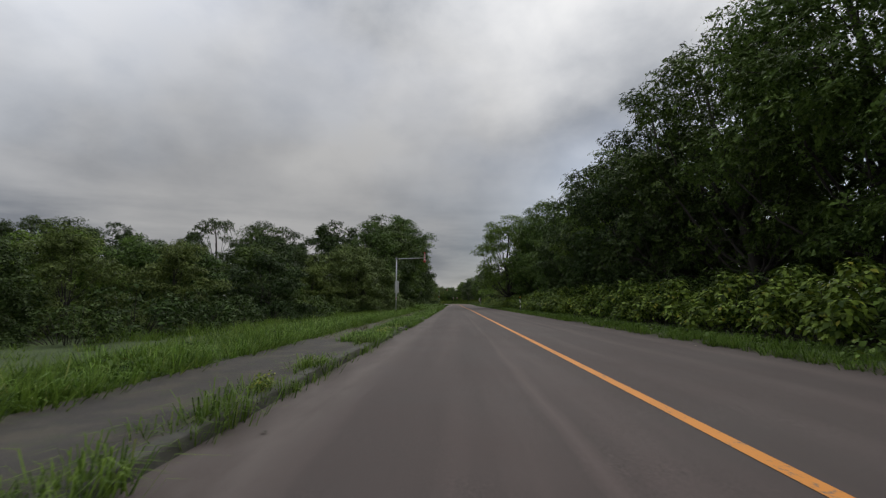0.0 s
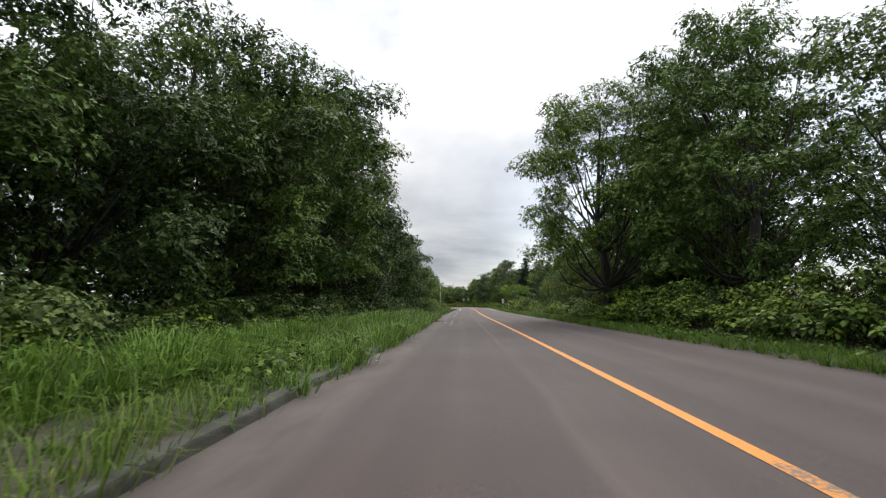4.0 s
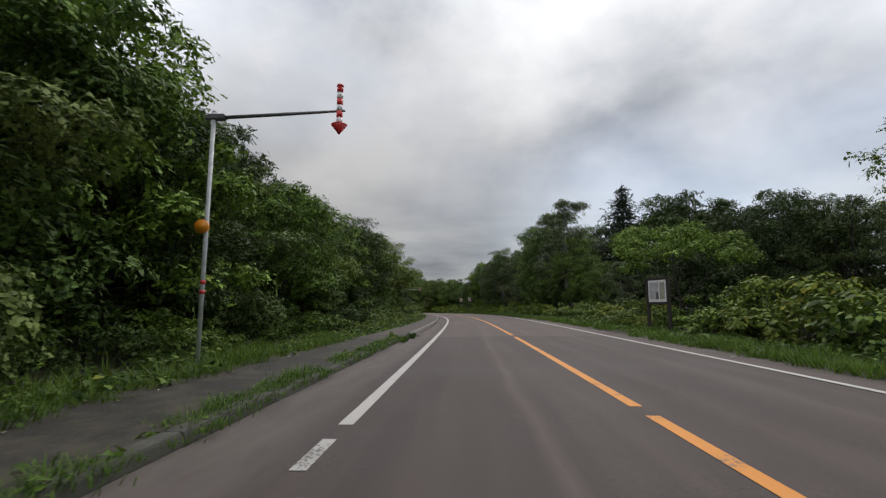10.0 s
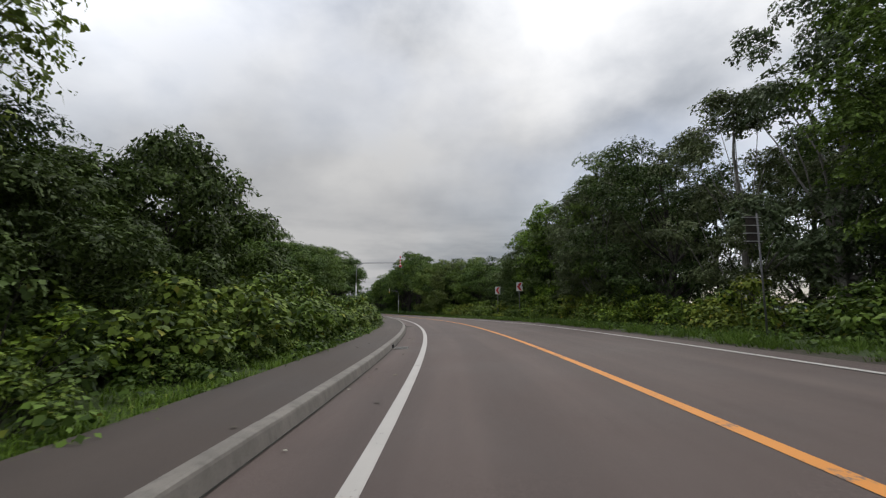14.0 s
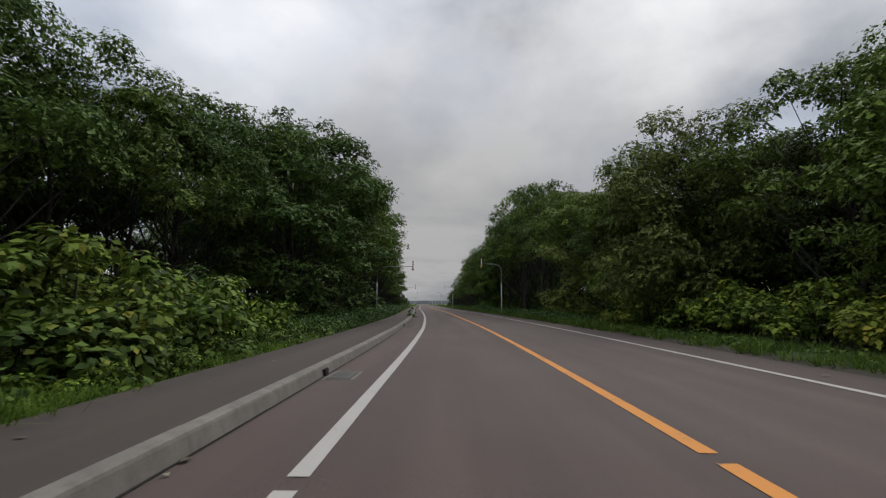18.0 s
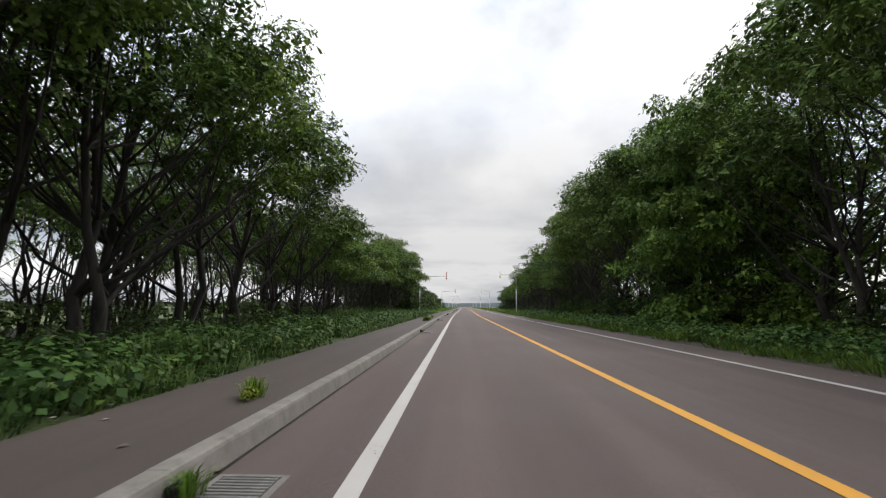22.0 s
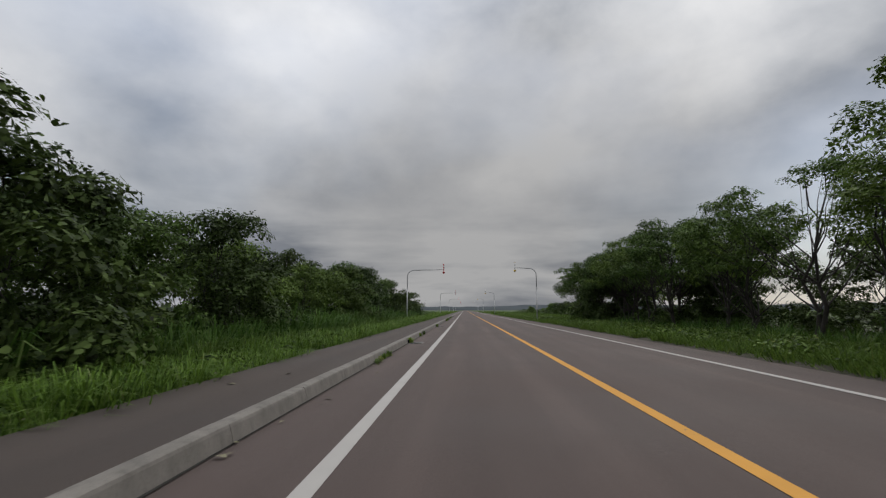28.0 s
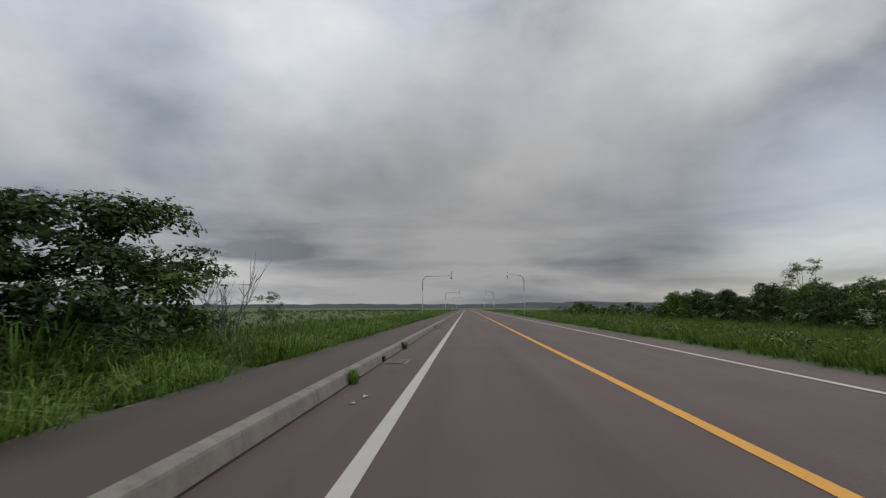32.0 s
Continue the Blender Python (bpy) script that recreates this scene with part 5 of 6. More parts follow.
def curved_pole(s, lat_pole, reach, kind, z_tip=5.15, arm_z=5.6):
    """A galvanised pole bent over the road with an arrow that marks the road's edge in snow. reach: arm length, positive to the right."""
    root = empty("edge_marker_pole", along(s, lat_pole))
    tagged(root, "galvanised bent pole with a %s arrow above the verge" % ("red-striped" if kind == "red" else "yellow-tipped"), "edge marker", "edge marker poles")
    d = 1 if reach > 0 else -1
    part("lower_pole", tube_mesh("lower_pole", [(0, 0, -0.3), (0, 0, 3.55)], [0.066, 0.062], M_STEEL, 14), root)
    part("collar", tube_mesh("collar", [(0, 0, 3.5), (0, 0, 3.62), (0, 0, 3.66)], [0.072, 0.072, 0.055], M_STEEL, 14), root)
    r = 0.75
    pts = [(0, 0, 3.6), (0, 0, arm_z - r - 0.05)]
    for i in range(1, 9):
        a = math.pi / 2 * i / 8
        pts.append((d * r * (1 - math.cos(a)), 0, arm_z - r + r * math.sin(a)))
    pts.append((d * (abs(reach) - 0.62), 0, arm_z + 0.05))
    part("bent_pole", tube_mesh("bent_pole", pts, [0.046] * 10 + [0.032], M_STEEL_WORN, 12), root)
    part("arm_tip", tube_mesh("arm_tip", [(d * (abs(reach) - 0.64), 0, arm_z + 0.05), (d * (abs(reach) + 0.02), 0, arm_z + 0.06)], [0.024, 0.022], M_STEEL_DARK, 10), root)
    arrow_parts(root, reach, z_tip, kind)
    return root


M_PALE_ALU = plain("pale_aluminium", (0.58, 0.58, 0.57), 0.6, 0.1)


def straight_pole(s, lat_pole, reach, z_tip, signs, r=0.062):
    root = empty("edge_marker_pole", along(s, lat_pole))
    tagged(root, "weathered straight steel pole with a faded red arrow", "edge marker", "edge marker poles")
    az = z_tip + 0.42
    part("pole", tube_mesh("pole", [(0, 0, -0.3), (0, 0, az + 0.12)], [r, r * 0.94], M_STEEL, 14), root)
    part("pole_cap", tube_mesh("pole_cap", [(0, 0, az + 0.12), (0, 0, az + 0.15)], [r + 0.002, r * 0.5], M_STEEL_DARK, 14), root)
    part("clamp", box_mesh("clamp", (0.36, 0.16, 0.12), M_STEEL_DARK, (0.08, 0, az), 0.015), root)
    part("arm", tube_mesh("arm", [(-0.18, 0, az - 0.02), (reach * 0.6, 0, az + 0.05), (reach + 0.12, 0, az + 0.10)], [0.042, 0.036, 0.024], M_STEEL if signs else M_STEEL_DARK, 10), root)
    arrow_parts(root, reach, z_tip, "red")
    if signs:
        back = part("sign_back", box_mesh("sign_back", (0.42, 0.02, 1.28), M_PALE_ALU, (0.05, 0.10, 2.75), 0.006), root, "bare aluminium back of a narrow sign")
        for i in range(6):
            part("sign_rib", box_mesh("sign_rib", (0.42, 0.035, 0.03), M_STEEL, (0.05, 0.075, 2.13 + 0.248 * i), 0.006), back)
        part("sticker", tube_mesh("sticker", [(0, 0, 1.42), (0, 0, 1.52)], [r + 0.004, r + 0.004], M_WHITE, 14), root)
        part("sticker", tube_mesh("sticker", [(0, 0, 1.55), (0, 0, 1.65)], [r + 0.004, r + 0.004], M_RED, 14), root)
        part("sticker", tube_mesh("sticker", [(0, 0, 1.68), (0, 0, 1.76)], [r + 0.004, r + 0.004], M_WHITE, 14), root)
    else:
        part("reflective_band", tube_mesh("reflective_band", [(0, 0, 1.52), (0, 0, 1.60)], [r + 0.004, r + 0.004], M_RED, 14), root)
        part("reflective_band", tube_mesh("reflective_band", [(0, 0, 1.72), (0, 0, 1.80)], [r + 0.004, r + 0.004], M_RED, 14), root)
        part("amber_lamp", tube_mesh("amber_lamp", [(-0.06, -0.10, 2.92), (-0.06, -0.02, 2.92)], [0.15, 0.14], M_AMBER, 16), root, "round amber reflector")
    return root


straight_pole(49.5, -8.6, 3.0, 5.35, True)
straight_pole(158.3, -7.5, 2.75, 4.9, False, 0.047)
for s_ in (257.0, 330.7, 404.75, 476.7, 549.0, 622.0, 695.0, 768.0):
    dz_ = {330.7: 0.24, 404.75: 0.07}.get(s_, 0.0)
    dl_ = 0.2 if s_ == 404.75 else 0.0
    curved_pole(s_, -8.55 + dl_, 4.05 - 0.7 * dl_, "red", 5.15 - dz_, 5.58 - dz_)
for s_ in (330.9, 404.75, 476.7, 549.5, 622.5, 696.0):
    curved_pole(s_, 5.7, -2.31, "white", 5.31, 5.74)


def delineator(s, lat):
    root = tagged(empty("delineator_post", along(s, lat)), "black and white delineator post with an amber reflector on top", "delineator", "delineator posts")
    for lo, hi, m_ in ((-0.2, 0.55, M_STEEL_DARK), (0.55, 0.78, M_WHITE), (0.78, 1.12, M_BLACK), (1.12, 1.5, M_WHITE), (1.5, 1.74, M_BLACK)):
        part("post_band", tube_mesh("post_band", [(0, 0, lo), (0, 0, hi)], [0.043, 0.043], m_, 12), root)
    rf = part("reflector", tube_mesh("reflector", [(0, -0.045, 1.82), (0, -0.02, 1.82), (0, 0.03, 1.82)], [0.062, 0.075, 0.06], M_AMBER, 16), root, "round amber reflector")
    part("bracket", tube_mesh("bracket", [(0, 0, 1.72), (0, 0, 1.84)], [0.02, 0.02], M_STEEL_DARK, 8), root)
    return root


delineator(58.5, 5.7)
delineator(145.3, 5.9)


def chevron_sign(s, lat):
    root = tagged(empty("chevron_sign", along(s, lat, 0, 6)), "white bend sign with a red chevron on a steel post", "road sign", "chevron signs")
    part("post", tube_mesh("post", [(0, 0.05, -0.3), (0, 0.05, 3.7)], [0.04, 0.04], M_STEEL_DARK, 10), root)
    panel = part("panel", box_mesh("panel", (0.68, 0.02, 0.90), M_WHITE, (0, 0, 3.3), 0.008), root, "white sign panel")
    vs = [(0.26, -0.014, 3.70), (0.02, -0.014, 3.70), (-0.26, -0.014, 3.30), (0.02, -0.014, 2.90), (0.26, -0.014, 2.90), (0.0, -0.014, 3.30)]
    vs += [(a, b - 0.003, c) for a, b, c in vs]
    fs = [(6, 7, 8, 11), (11, 8, 9, 10), (0, 1, 7, 6), (1, 2, 8, 7), (2, 3, 9, 8), (3, 4, 10, 9), (4, 5, 11, 10), (5, 0, 6, 11)]
    part("chevron", mesh_of("chevron", vs, fs, M_RED), panel, "red chevron pointing along the bend")
    return root


chevron_sign(259.4, 7.8)
chevron_sign(267.2, 7.8)


def info_board():
    root = tagged(empty("information_board", along(171.1, 6.9, 0, -68)), "dark timber information board with a faded pale map panel", "notice board")
    for x in (-0.62, 0.62):
        part("post", box_mesh("post", (0.14, 0.14, 2.75), M_WOODDARK, (x, 0, 1.15), 0.012), root)
    for z in (1.34, 2.46):
        part("rail", box_mesh("rail", (1.10, 0.09, 0.12), M_WOODDARK, (0, 0, z), 0.01), root)
    panel = part("panel", box_mesh("panel", (1.10, 0.03, 1.02), M_WHITE, (0, -0.02, 1.90), 0.004), root, "white map panel")
    grey = plain("faded_print_grey", (0.45, 0.45, 0.46), 0.5, 0.0, 0.35, 3.0)
    tan = plain("faded_print_tan", (0.33, 0.33, 0.27), 0.5, 0.0, 0.3, 3.0)
    part("map_print", box_mesh("map_print", (0.56, 0.006, 0.78), grey, (-0.2, -0.039, 1.91)), panel, "faded grey map print")
    part("map_key", box_mesh("map_key", (0.30, 0.006, 0.76), tan, (0.30, -0.039, 1.91)), panel, "faded tan map key")
    part("print_block", box_mesh("print_block", (0.16, 0.006, 0.34), M_STEEL_DARK, (0.0, -0.046, 1.68)), panel, "dark printed block")
    for i in range(5):
        part("print_bar", box_mesh("print_bar", (0.3, 0.004, 0.025), grey, (-0.24, -0.045, 2.2 - i * 0.06)), panel)
    return root


info_board()


def sign_from_behind(s, lat):
    root = tagged(empty("road_sign", along(s, lat)), "dark back of a small road sign with four bright ribs", "road sign")
    part("post", tube_mesh("post", [(0.05, 0, -0.3), (0.05, 0, 3.85)], [0.03, 0.03], M_STEEL_DARK, 10), root)
    back = part("sign_back", box_mesh("sign_back", (0.36, 0.015, 0.86), M_WOODDARK, (-0.1, 0.08, 3.35), 0.006), root)
    for i in range(4):
        part("sign_rib", box_mesh("sign_rib", (0.60, 0.025, 0.022), M_STEEL, (-0.1, 0.05, 2.98 + 0.25 * i), 0.005), back)


sign_from_behind(226.7, 7.0)

# ---- far country ----
def ridge(name, s, half, depth, heights, mat, label, seed):
    """A long low hill across the line of the road, made of a front and a back slope."""
    p0, h0 = at(s, 0), math.radians(heading(s))
    vs, fs = [], []
    n = 220
    for i in range(n + 1):
        u = -half + 2 * half * i / n
        z = np.interp(u, [-half, -half * 0.35, 0, half * 0.3, half], heights)
        z *= 0.75 + 0.6 * (noise.noise(Vector((u * 0.0016, seed, 0))) + 0.5) * 0.6
        z += 3.0 * noise.noise(Vector((u * 0.02, seed, 3))) + 4.5 * noise.noise(Vector((u * 0.006, seed, 8)))
        for k, zz in ((-0.6 * depth, -1.0), (-0.25 * depth, z * 0.6), (0, z), (depth, -1.0)):
            vs.append((p0.x + u * math.cos(h0) - k * math.sin(h0), p0.y + u * math.sin(h0) + k * math.cos(h0), zz))
    for i in range(n):
        for j in range(3):
            a = i * 4 + j
            fs.append((a, a + 4, a + 5, a + 1))
    return tagged(new(name, mesh_of(name, vs, fs, mat, smooth=True)), label, "hill", kind="structure")


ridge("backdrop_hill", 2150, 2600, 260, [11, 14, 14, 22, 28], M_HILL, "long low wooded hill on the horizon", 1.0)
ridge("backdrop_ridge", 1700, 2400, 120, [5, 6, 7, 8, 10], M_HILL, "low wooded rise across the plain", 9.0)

# ---- weeds and litter on the road's edge ----
def tuft_mesh(seed, n, hgt, leaf):
    rng = np.random.default_rng(seed)
    a = rng.uniform(0, 6.283, n)
    q = rng.uniform(0, 0.16, n)
    lean = rng.uniform(0.1, 0.9, n) * hgt
    h_ = hgt * rng.uniform(0.4, 1.1, n)
    o = np.stack([np.cos(a) * q, np.sin(a) * q, np.full(n, -0.01)], 1)
    b = a + rng.normal(scale=0.7, size=n)
    out = np.stack([np.cos(b) * lean, np.sin(b) * lean, np.zeros(n)], 1)
    side = np.stack([-np.sin(b), np.cos(b), np.zeros(n)], 1) * 0.012
    up_ = np.stack([np.zeros(n), np.zeros(n), h_], 1)
    mid = o + out * 0.45 + up_ * 0.8
    v = np.stack([o - side * 0.7, o + side * 0.7, mid - side * 0.6, mid + side * 0.6, o + out * 1.15 + up_ * 0.9], 1).reshape(-1, 3)
    b_ = (np.arange(n) * 5)[:, None]
    return fast_mesh("weed_tuft", v, np.concatenate([b_ + [0, 1, 3], b_ + [0, 3, 2], b_ + [2, 3, 4]]), M_LEAF[leaf])


TUFTS = [tuft_mesh(301 + i, 130, 0.28, "lush" if i % 2 else "grass") for i in range(4)]
for i, (s_, la_, k_) in enumerate(((318.5, -4.2, 1.7), (318.9, -4.5, 1.4), (335.3, -4.2, 0.7), (339.2, -4.2, 1.0), (333.5, -4.95, 1.2), (341.7, -4.9, 1.3), (357.9, -4.22, 0.8), (376.0, -4.22, 0.8),
                                   (379.6, -4.95, 1.3), (370.1, -4.8, 2.2), (370.3, -4.95, 1.9), (371.5, -4.85, 1.1), (373.3, -4.8, 1.2), (374.2, -4.8, 1.0), (402.2, -4.18, 1.2), (446.5, -4.25, 0.9), (448.2, -4.25, 1.0), (442.2, -4.2, 1.1), (458.6, -4.2, 1.2), (475.8, -4.15, 1.6), (479.9, -4.15, 1.5), (482.0, -4.15, 1.1), (484.3, -4.15, 1.1), (490.8, -4.25, 1.3),
                                   (168.7, -4.32, 1.5), (167.9, -5.05, 1.3), (167.0, -4.35, 1.2), (166.2, -4.35, 1.0), (497.0, -4.25, 1.2), (436.6, -4.2, 0.8), (437.3, -4.2, 0.8))):
    p_ = at(s_, la_, 0.0 if la_ > -4.4 else 0.14 if s_ > 169 else 0.1)
    ob = new("weed_tuft", TUFTS[i % 4])
    ob.matrix_world = pose(p_.x, p_.y, p_.z, 0, 0, 57 * i) @ Matrix.Diagonal((0.5 * k_, 0.62 * k_, 0.72 * k_, 1))
    tagged(ob, "small green weed tuft growing in the kerb joint", "weed", "kerb weeds")

def leafy_mesh(seed, n, r, hgt, leaf):
    rng = np.random.default_rng(seed)
    cs = [(rng.normal(0, 0.45) * r, rng.normal(0, 0.45) * r, hgt * rng.uniform(0.2, 0.75)) for _ in range(12)]
    v, f = leaf_cloud(rng, cs, [0.32 * hgt] * 12, n, 0.085, 0.8, 0.4, 0.5, 0.8)
    v[:, 2] = np.maximum(v[:, 2], -0.005)
    return fast_mesh("leafy_weed", v, f, M_LEAF[leaf])


LEAFY = [leafy_mesh(351 + i, 340, 0.32, 0.5, ("weed", "gold")[i]) for i in range(2)]
for i, (s_, la_, k_) in enumerate(((369.9, -4.93, 1.0), (370.35, -4.85, 0.8), (371.6, -4.76, 0.55), (372.5, -4.76, 0.6), (373.2, -4.74, 0.6), (374.4, -4.74, 0.5), (333.6, -4.95, 0.6), (341.6, -4.9, 0.55), (318.6, -4.62, 0.7), (319.2, -4.2, 0.6), (435.6, -4.16, 0.5), (436.0, -4.18, 0.4), (437.1, -4.16, 0.4), (442.4, -4.2, 0.4),
                                   (1.5, -4.75, 0.9), (6.0, -4.8, 0.8), (13.0, -4.85, 1.0), (16.5, -4.9, 0.9), (20.5, -4.85, 1.0), (25.0, -4.9, 0.8), (31.0, -4.9, 0.9), (116.0, -4.7, 0.6), (121.5, -4.8, 0.7), (127.0, -4.75, 0.7), (133.0, -4.7, 0.6), (166.5, -4.75, 0.6))):
    ob = tagged(empty("leafy_weed", along(s_, la_, 0.0 if la_ > -4.4 else 0.14 if s_ > 169 else 0.05, 12 * (i % 4) - 18) @ Matrix.Diagonal((0.6 * k_, (1.0 + 0.5 * (i % 3)) * k_, (0.5 + 0.15 * (i % 2)) * k_, 1))), "small leafy green weed beside the kerb", "weed", "leafy kerb weeds")
    tagged(part("foliage", LEAFY[i % 2], ob), kind="stuff")

random.seed(21)
scr = Mat("dry_leaf_mix", rough=0.75)
scr.color(scr.ramp(scr.island(), (0.0, (0.035, 0.03, 0.022)), (0.55, (0.12, 0.10, 0.065)), (0.85, (0.22, 0.21, 0.13)), (1.0, (0.36, 0.36, 0.30))))
M_SCRAP = scr.m
scrap = mesh_of("dry_leaf", [(-0.06, -0.02, 0.004), (0.0, -0.045, 0.018), (0.07, 0.0, 0.006), (0.0, 0.04, 0.02), (0.0, 0.0, 0.008)], [(0, 1, 4), (1, 2, 4), (2, 3, 4), (3, 0, 4)], M_SCRAP)
lv, lf = [], []
for i in range(700):
    s_ = random.uniform(-5, 520)
    la_ = random.choice([random.uniform(-4.3, -3.6), random.uniform(-6.1, -4.7), random.uniform(4.0, 4.8), random.gauss(-4.15, 0.12)])
    z_ = 0.152 if la_ < -4.6 else 0.006
    if s_ < 168 and la_ < -4.5:
        continue
    c_, a_, k_ = at(s_, la_, z_), random.uniform(0, 6.28), random.uniform(0.35, 1.1)
    o_ = len(lv)
    for v_ in scrap.vertices:
        lv.append((c_.x + k_ * (v_.co.x * math.cos(a_) - v_.co.y * math.sin(a_)), c_.y + k_ * (v_.co.x * math.sin(a_) + v_.co.y * math.cos(a_)), c_.z + k_ * v_.co.z))
    lf += [tuple(o_ + j for j in q_.vertices) for q_ in scrap.polygons]
for i in range(900):
    s_ = random.choice([random.uniform(104, 168), random.uniform(300, 410), random.uniform(300, 520)])
    c_ = at(s_, random.gauss(-6.2 if s_ > 170 else -6.25, 0.16), 0.158 if s_ > 170 else 0.11)
    a_, k_ = random.uniform(0, 6.28), random.uniform(0.3, 1.0)
    o_ = len(lv)
    for v_ in scrap.vertices:
        lv.append((c_.x + k_ * (v_.co.x * math.cos(a_) - v_.co.y * math.sin(a_)), c_.y + k_ * (v_.co.x * math.sin(a_) + v_.co.y * math.cos(a_)), c_.z + k_ * v_.co.z))
    lf += [tuple(o_ + j for j in q_.vertices) for q_ in scrap.polygons]
HEAPS = [(91.5, 1.5)] * 10 + [(183.2, 0.6), (376.4, 0.35), (320.0, 0.8), (170.2, 0.5), (338.5, 0.5)]
for i in range(1300):
    hs_, hw_ = HEAPS[i % len(HEAPS)]
    c_ = at(random.gauss(hs_, hw_), min(-3.7, max(random.gauss(-4.3, 0.25 if hw_ > 1 else 0.1), -9.0 if hw_ > 1 else -4.34)), random.uniform(0.006, 0.05 if hw_ > 1 else 0.02))
    a_, k_ = random.uniform(0, 6.28), random.uniform(0.3, 0.9) ** 1.3
    o_ = len(lv)
    for v_ in scrap.vertices:
        lv.append((c_.x + k_ * (v_.co.x * math.cos(a_) - v_.co.y * math.sin(a_)), c_.y + k_ * (v_.co.x * math.sin(a_) + v_.co.y * math.cos(a_)), c_.z + k_ * v_.co.z))
    lf += [tuple(o_ + j for j in q_.vertices) for q_ in scrap.polygons]
tagged(new("leaf_litter", mesh_of("leaf_litter", lv, lf, scrap.materials[0])), "dry fallen leaves and twigs along the road edge", "litter", kind="stuff")

# ---- drains ----
M_GRATE = plain("zinc_grey_grating", (0.20, 0.195, 0.185), 0.7, 0.1, 0.4)
M_GRATE_BED = plain("silted_pit", (0.13, 0.125, 0.115), 0.9, 0.0, 0.3)


def drain(s):
    root = tagged(empty("street_drain", along(s, -4.05 + inset(s) * 0.8, -0.012)), "steel grated street drain in a pale concrete surround", "drain", "street drains")
    part("surround", box_mesh("surround", (0.52, 0.92, 0.05), M_APRON, (0, 0, -0.014), 0.006), root, "pale concrete surround")
    pit = part("pit", box_mesh("pit", (0.40, 0.78, 0.01), M_GRATE_BED, (0, 0, 0.012)), root)
    gr = part("grating", box_mesh("grating", (0.42, 0.03, 0.012), M_GRATE, (0, 0.385, 0.019), 0.003), root, "dull zinc-grey steel grating")
    for y in (-0.385,):
        part("frame_bar", box_mesh("frame_bar", (0.42, 0.03, 0.012), M_GRATE, (0, y, 0.019), 0.003), gr)
    bar = box_mesh("bar", (0.40, 0.026, 0.010), M_GRATE, (0, 0, 0.019))
    for i in range(14):
        b_ = part("bar", bar, gr)
        b_.location = (0, -0.34 + i * 0.0523, 0)
    # no opening is cut: a black block paints the inlet's inner shade
    part("inlet", box_mesh("inlet", (0.05, 0.24, 0.11), M_SHADE_AND_JOINT, (-0.292, 0.0, 0.07), 0.01), root, "black block painted as the shade of a kerb inlet")


for s_ in (170.6, 189.5, 209.45, 228.1, 247.2, 267.05, 285.2, 302.3, 320.6, 339.2, 357.8, 376.0, 394.0, 411.0, 425.5, 442.2, 459.4, 476.8, 493.8, 511.0, 528.0):
    drain(s_)

# ---- kerbs ----
def kerb_block(length, top, lean, mat, name):
    """One kerb stone along y, its road side to +x."""
    prof = [(0.065, -0.12), (0.065, 0.0), (0.065 - lean, top - 0.035), (0.053 - lean, top - 0.010), (0.03 - lean, top), (-0.135, top), (-0.16, top - 0.012), (-0.165, -0.12)]
    vs, fs = [], []
    n = len(prof)
    for y, k in ((0.0015, 0.003), (0.010, 0.0), (length - 0.010, 0.0), (length - 0.0015, 0.003)):
        for x, z in prof:
            vs.append((x - (k if x > 0 else -k), y, z - (k if z > 0.05 else 0)))
    for i in range(3):
        for j in range(n):
            a, b = i * n + j, i * n + (j + 1) % n
            fs.append((a, b, b + n, a + n))
    fs.append(tuple(range(n)))
    fs.append(tuple(reversed(range(3 * n, 4 * n))))
    return mesh_of(name, vs, fs, mat)


random.seed(33)
KB = 2.0
kerb = tagged(empty("kerb_new", pose(0, 0, 0)), "pale grey concrete kerb stones along the footway", "kerb", kind="structure")
block = kerb_block(KB, 0.175, 0.035, M_KERB, "kerb_stone")
s_ = 169.2
while s_ < 560:
    b_ = part("kerb_stone", block, kerb)
    p_ = at(s_, -4.41 + inset(s_) * 0.75, random.uniform(-0.004, 0.004))
    q_ = at(s_ + KB, -4.41 + inset(s_ + KB) * 0.75)
    b_.matrix_world = pose(p_.x, p_.y, p_.z, 0, 0, math.degrees(math.atan2(-(q_.x - p_.x), q_.y - p_.y)) + random.uniform(-0.12, 0.12))
    s_ += KB
vs_, fs_ = strip(560, 1500, [(-4.36, -0.02), (-4.385, 0.165), (-4.42, 0.175), (-4.55, 0.17), (-4.56, 0.1)], 6.0, 0.0, 0, lambda s: 0.09)
kf = part("kerb_far", mesh_of("kerb_far", vs_, fs_, M_KERB), kerb)
tagged(kf, kind="stuff")
old = tagged(empty("kerb_old", pose(0, 0, 0)), "low mossy old kerb stones half hidden by grass", "kerb", kind="structure")
oblock = kerb_block(KB, 0.12, 0.02, M_KERB_OLD, "old_kerb_stone")
s_ = -12.9
while s_ < 167.5:
    b_ = part("kerb_stone", oblock, old)
    p_ = at(s_, -4.62, random.uniform(-0.03, 0.01))
    q_ = at(s_ + KB, -4.62)
    b_.matrix_world = pose(p_.x, p_.y, p_.z, random.uniform(-0.6, 0.6), random.uniform(-4, 3), math.degrees(math.atan2(-(q_.x - p_.x), q_.y - p_.y)) + random.uniform(-0.5, 0.5))
    s_ += KB

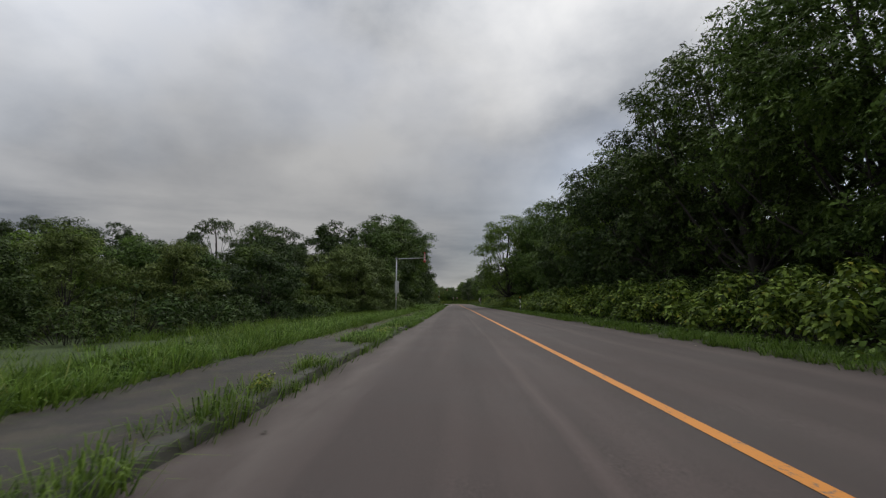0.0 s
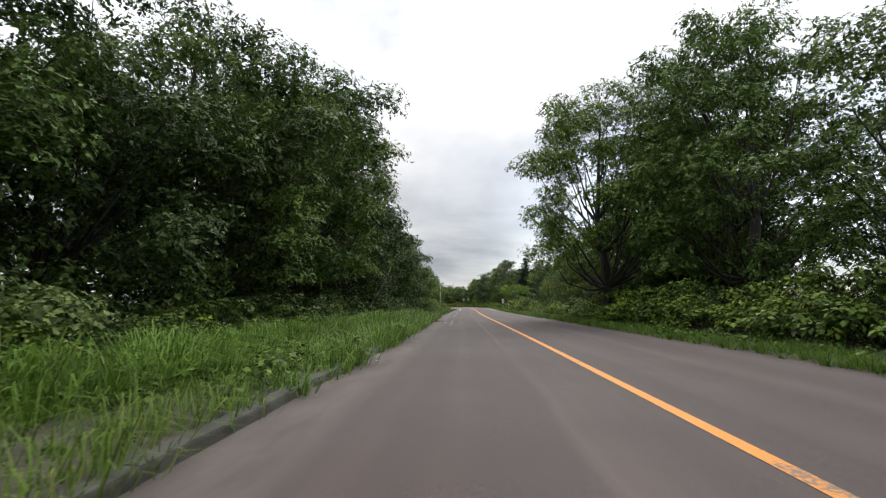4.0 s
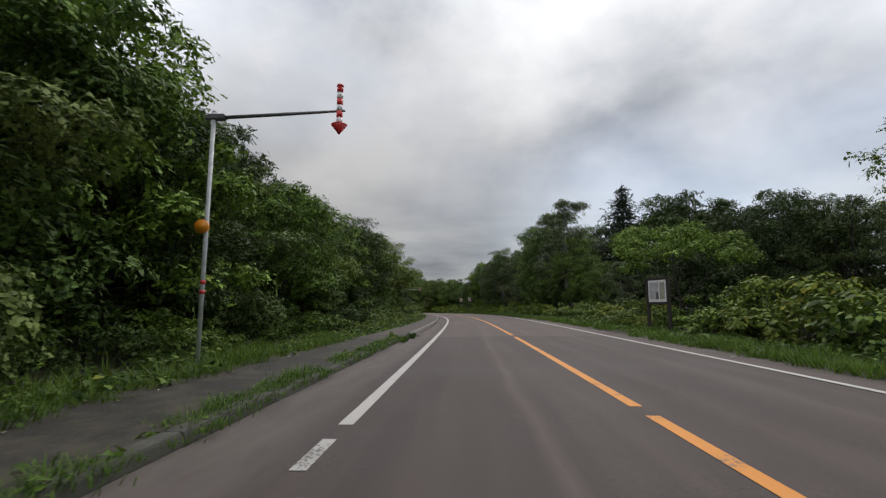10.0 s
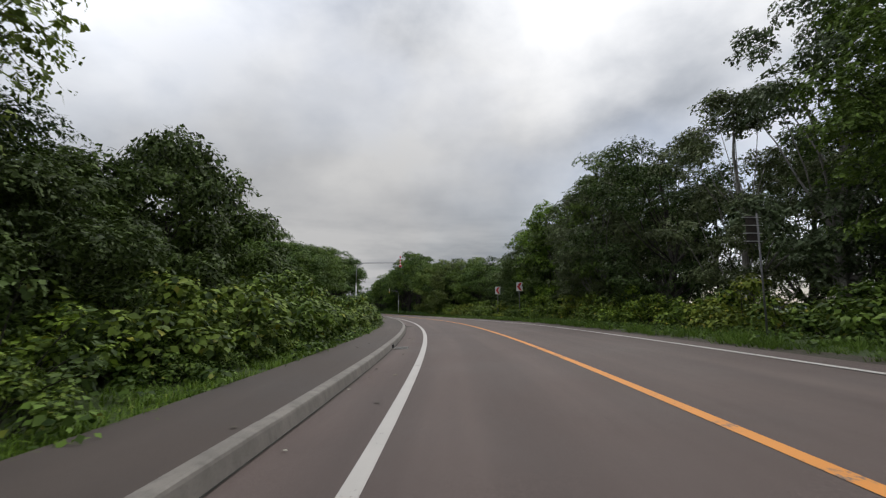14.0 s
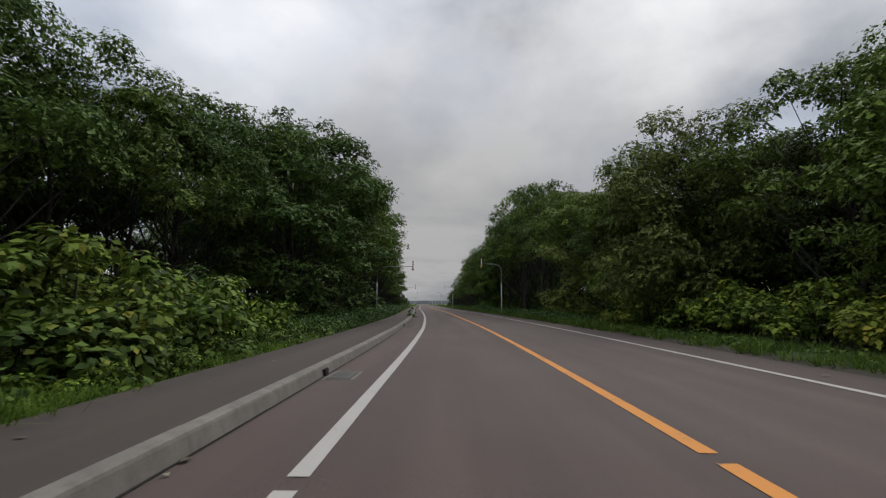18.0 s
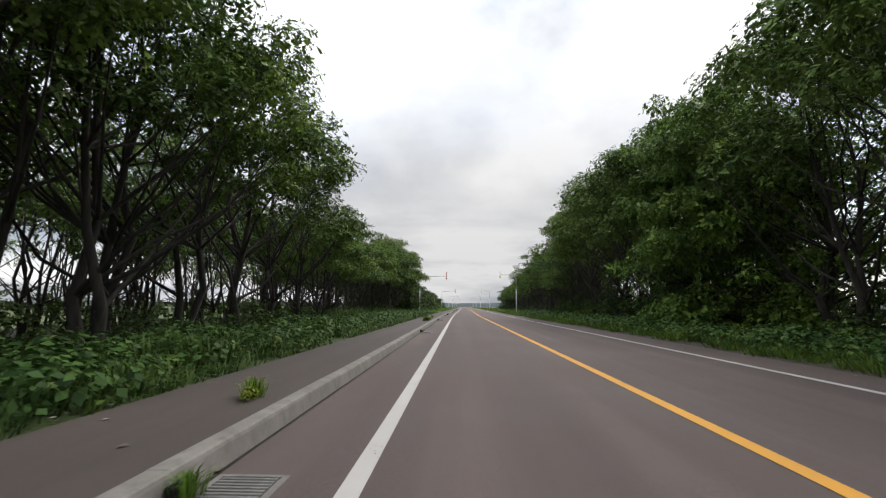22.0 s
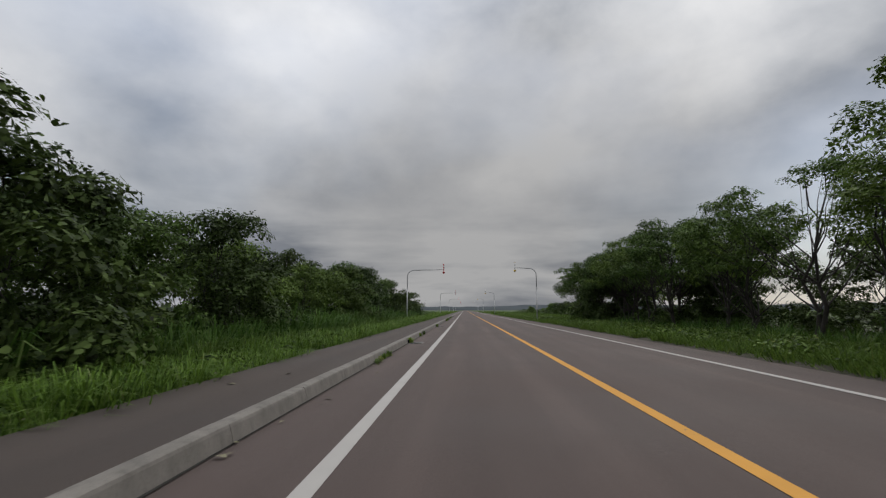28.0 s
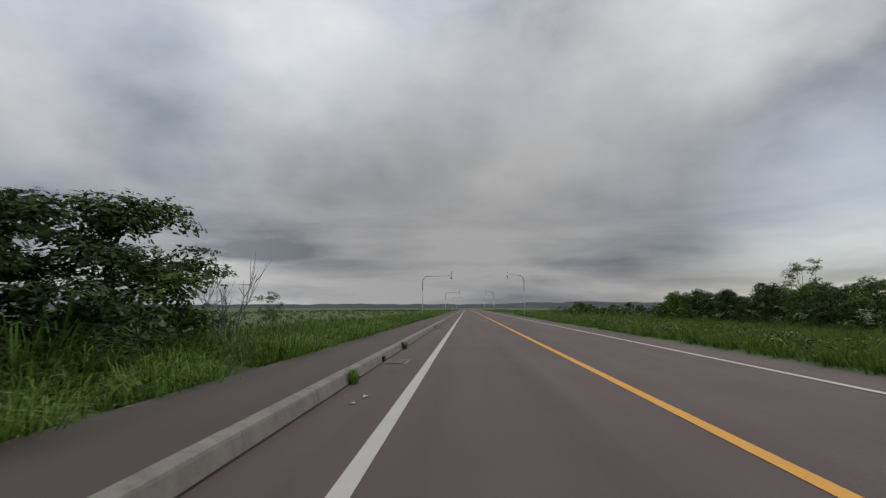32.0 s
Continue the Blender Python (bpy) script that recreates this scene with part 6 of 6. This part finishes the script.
# dark silt in the joint at the kerb's foot
M_SILT = plain("dark_silt", (0.030, 0.027, 0.024), 0.95, 0.0, 0.5, 2.5)
sv_, sf_ = [], []
for i_ in range(480):
    s_ = 169.4 + i_ * 0.75
    w_ = 0.022 + 0.03 * max(0.0, noise.noise(Vector((s_ * 0.45, 3.1, 0))))
    b_ = -4.348 + inset(s_) * 0.75
    sv_ += [at(s_, b_, 0.002), at(s_, b_ + w_, 0.0005)]
    if i_:
        sf_.append((2 * i_ - 2, 2 * i_ - 1, 2 * i_ + 1, 2 * i_))
tagged(new("kerb_joint", mesh_of("kerb_joint", sv_, sf_, M_SILT)), "dark silted joint between kerb and carriageway", "road joint", kind="structure")

# torn white paper scattered on the footway
random.seed(33)
sv_, sf_ = [], []
for i in range(34):
    c_ = at(random.gauss(208.5, 0.32), random.gauss(-5.3, 0.2), 0.152)
    a_, k_ = random.uniform(0, 6.28), random.uniform(0.012, 0.036)
    o_ = len(sv_)
    for dx_, dy_, dz_ in ((-1.0, -0.6, 0.0), (0.9, -0.8, 0.25), (1.1, 0.5, 0.05), (0.0, 0.9, 0.45), (-0.9, 0.4, 0.1)):
        dx_, dy_ = dx_ * random.uniform(0.6, 1.2), dy_ * random.uniform(0.6, 1.2)
        sv_.append((c_.x + k_ * (dx_ * math.cos(a_) - dy_ * math.sin(a_)), c_.y + k_ * (dx_ * math.sin(a_) + dy_ * math.cos(a_)), c_.z + k_ * dz_))
    sf_ += [(o_, o_ + 1, o_ + 2), (o_, o_ + 2, o_ + 3), (o_, o_ + 3, o_ + 4)]
tagged(new("paper_scraps", mesh_of("paper_scraps", sv_, sf_, M_WHITE)), "torn white paper scraps scattered on the footway", "litter", kind="stuff")

# a crushed drink carton on the road's edge
p_ = at(124.0, -4.15, 0.0)
carton = tagged(empty("crushed_carton", pose(p_.x, p_.y, p_.z, 0, 0, 35)), "crushed white and dark drink carton on the asphalt", "litter")
part("body", mesh_of("carton_body", [(-0.11, -0.05, 0.002), (0.02, -0.06, 0.002), (0.03, 0.05, 0.002), (-0.10, 0.06, 0.002), (-0.09, -0.03, 0.06), (0.01, -0.04, 0.045), (0.02, 0.03, 0.05), (-0.08, 0.04, 0.07)],
                             [(0, 1, 5, 4), (1, 2, 6, 5), (2, 3, 7, 6), (3, 0, 4, 7), (4, 5, 6, 7)], M_BLACK), carton)
part("flap", mesh_of("carton_flap", [(0.03, -0.06, 0.004), (0.16, -0.04, 0.012), (0.15, 0.05, 0.03), (0.03, 0.05, 0.02), (0.09, 0.0, 0.045)], [(0, 1, 4), (1, 2, 4), (2, 3, 4), (3, 0, 4)], M_WHITE), carton, "white torn flap")
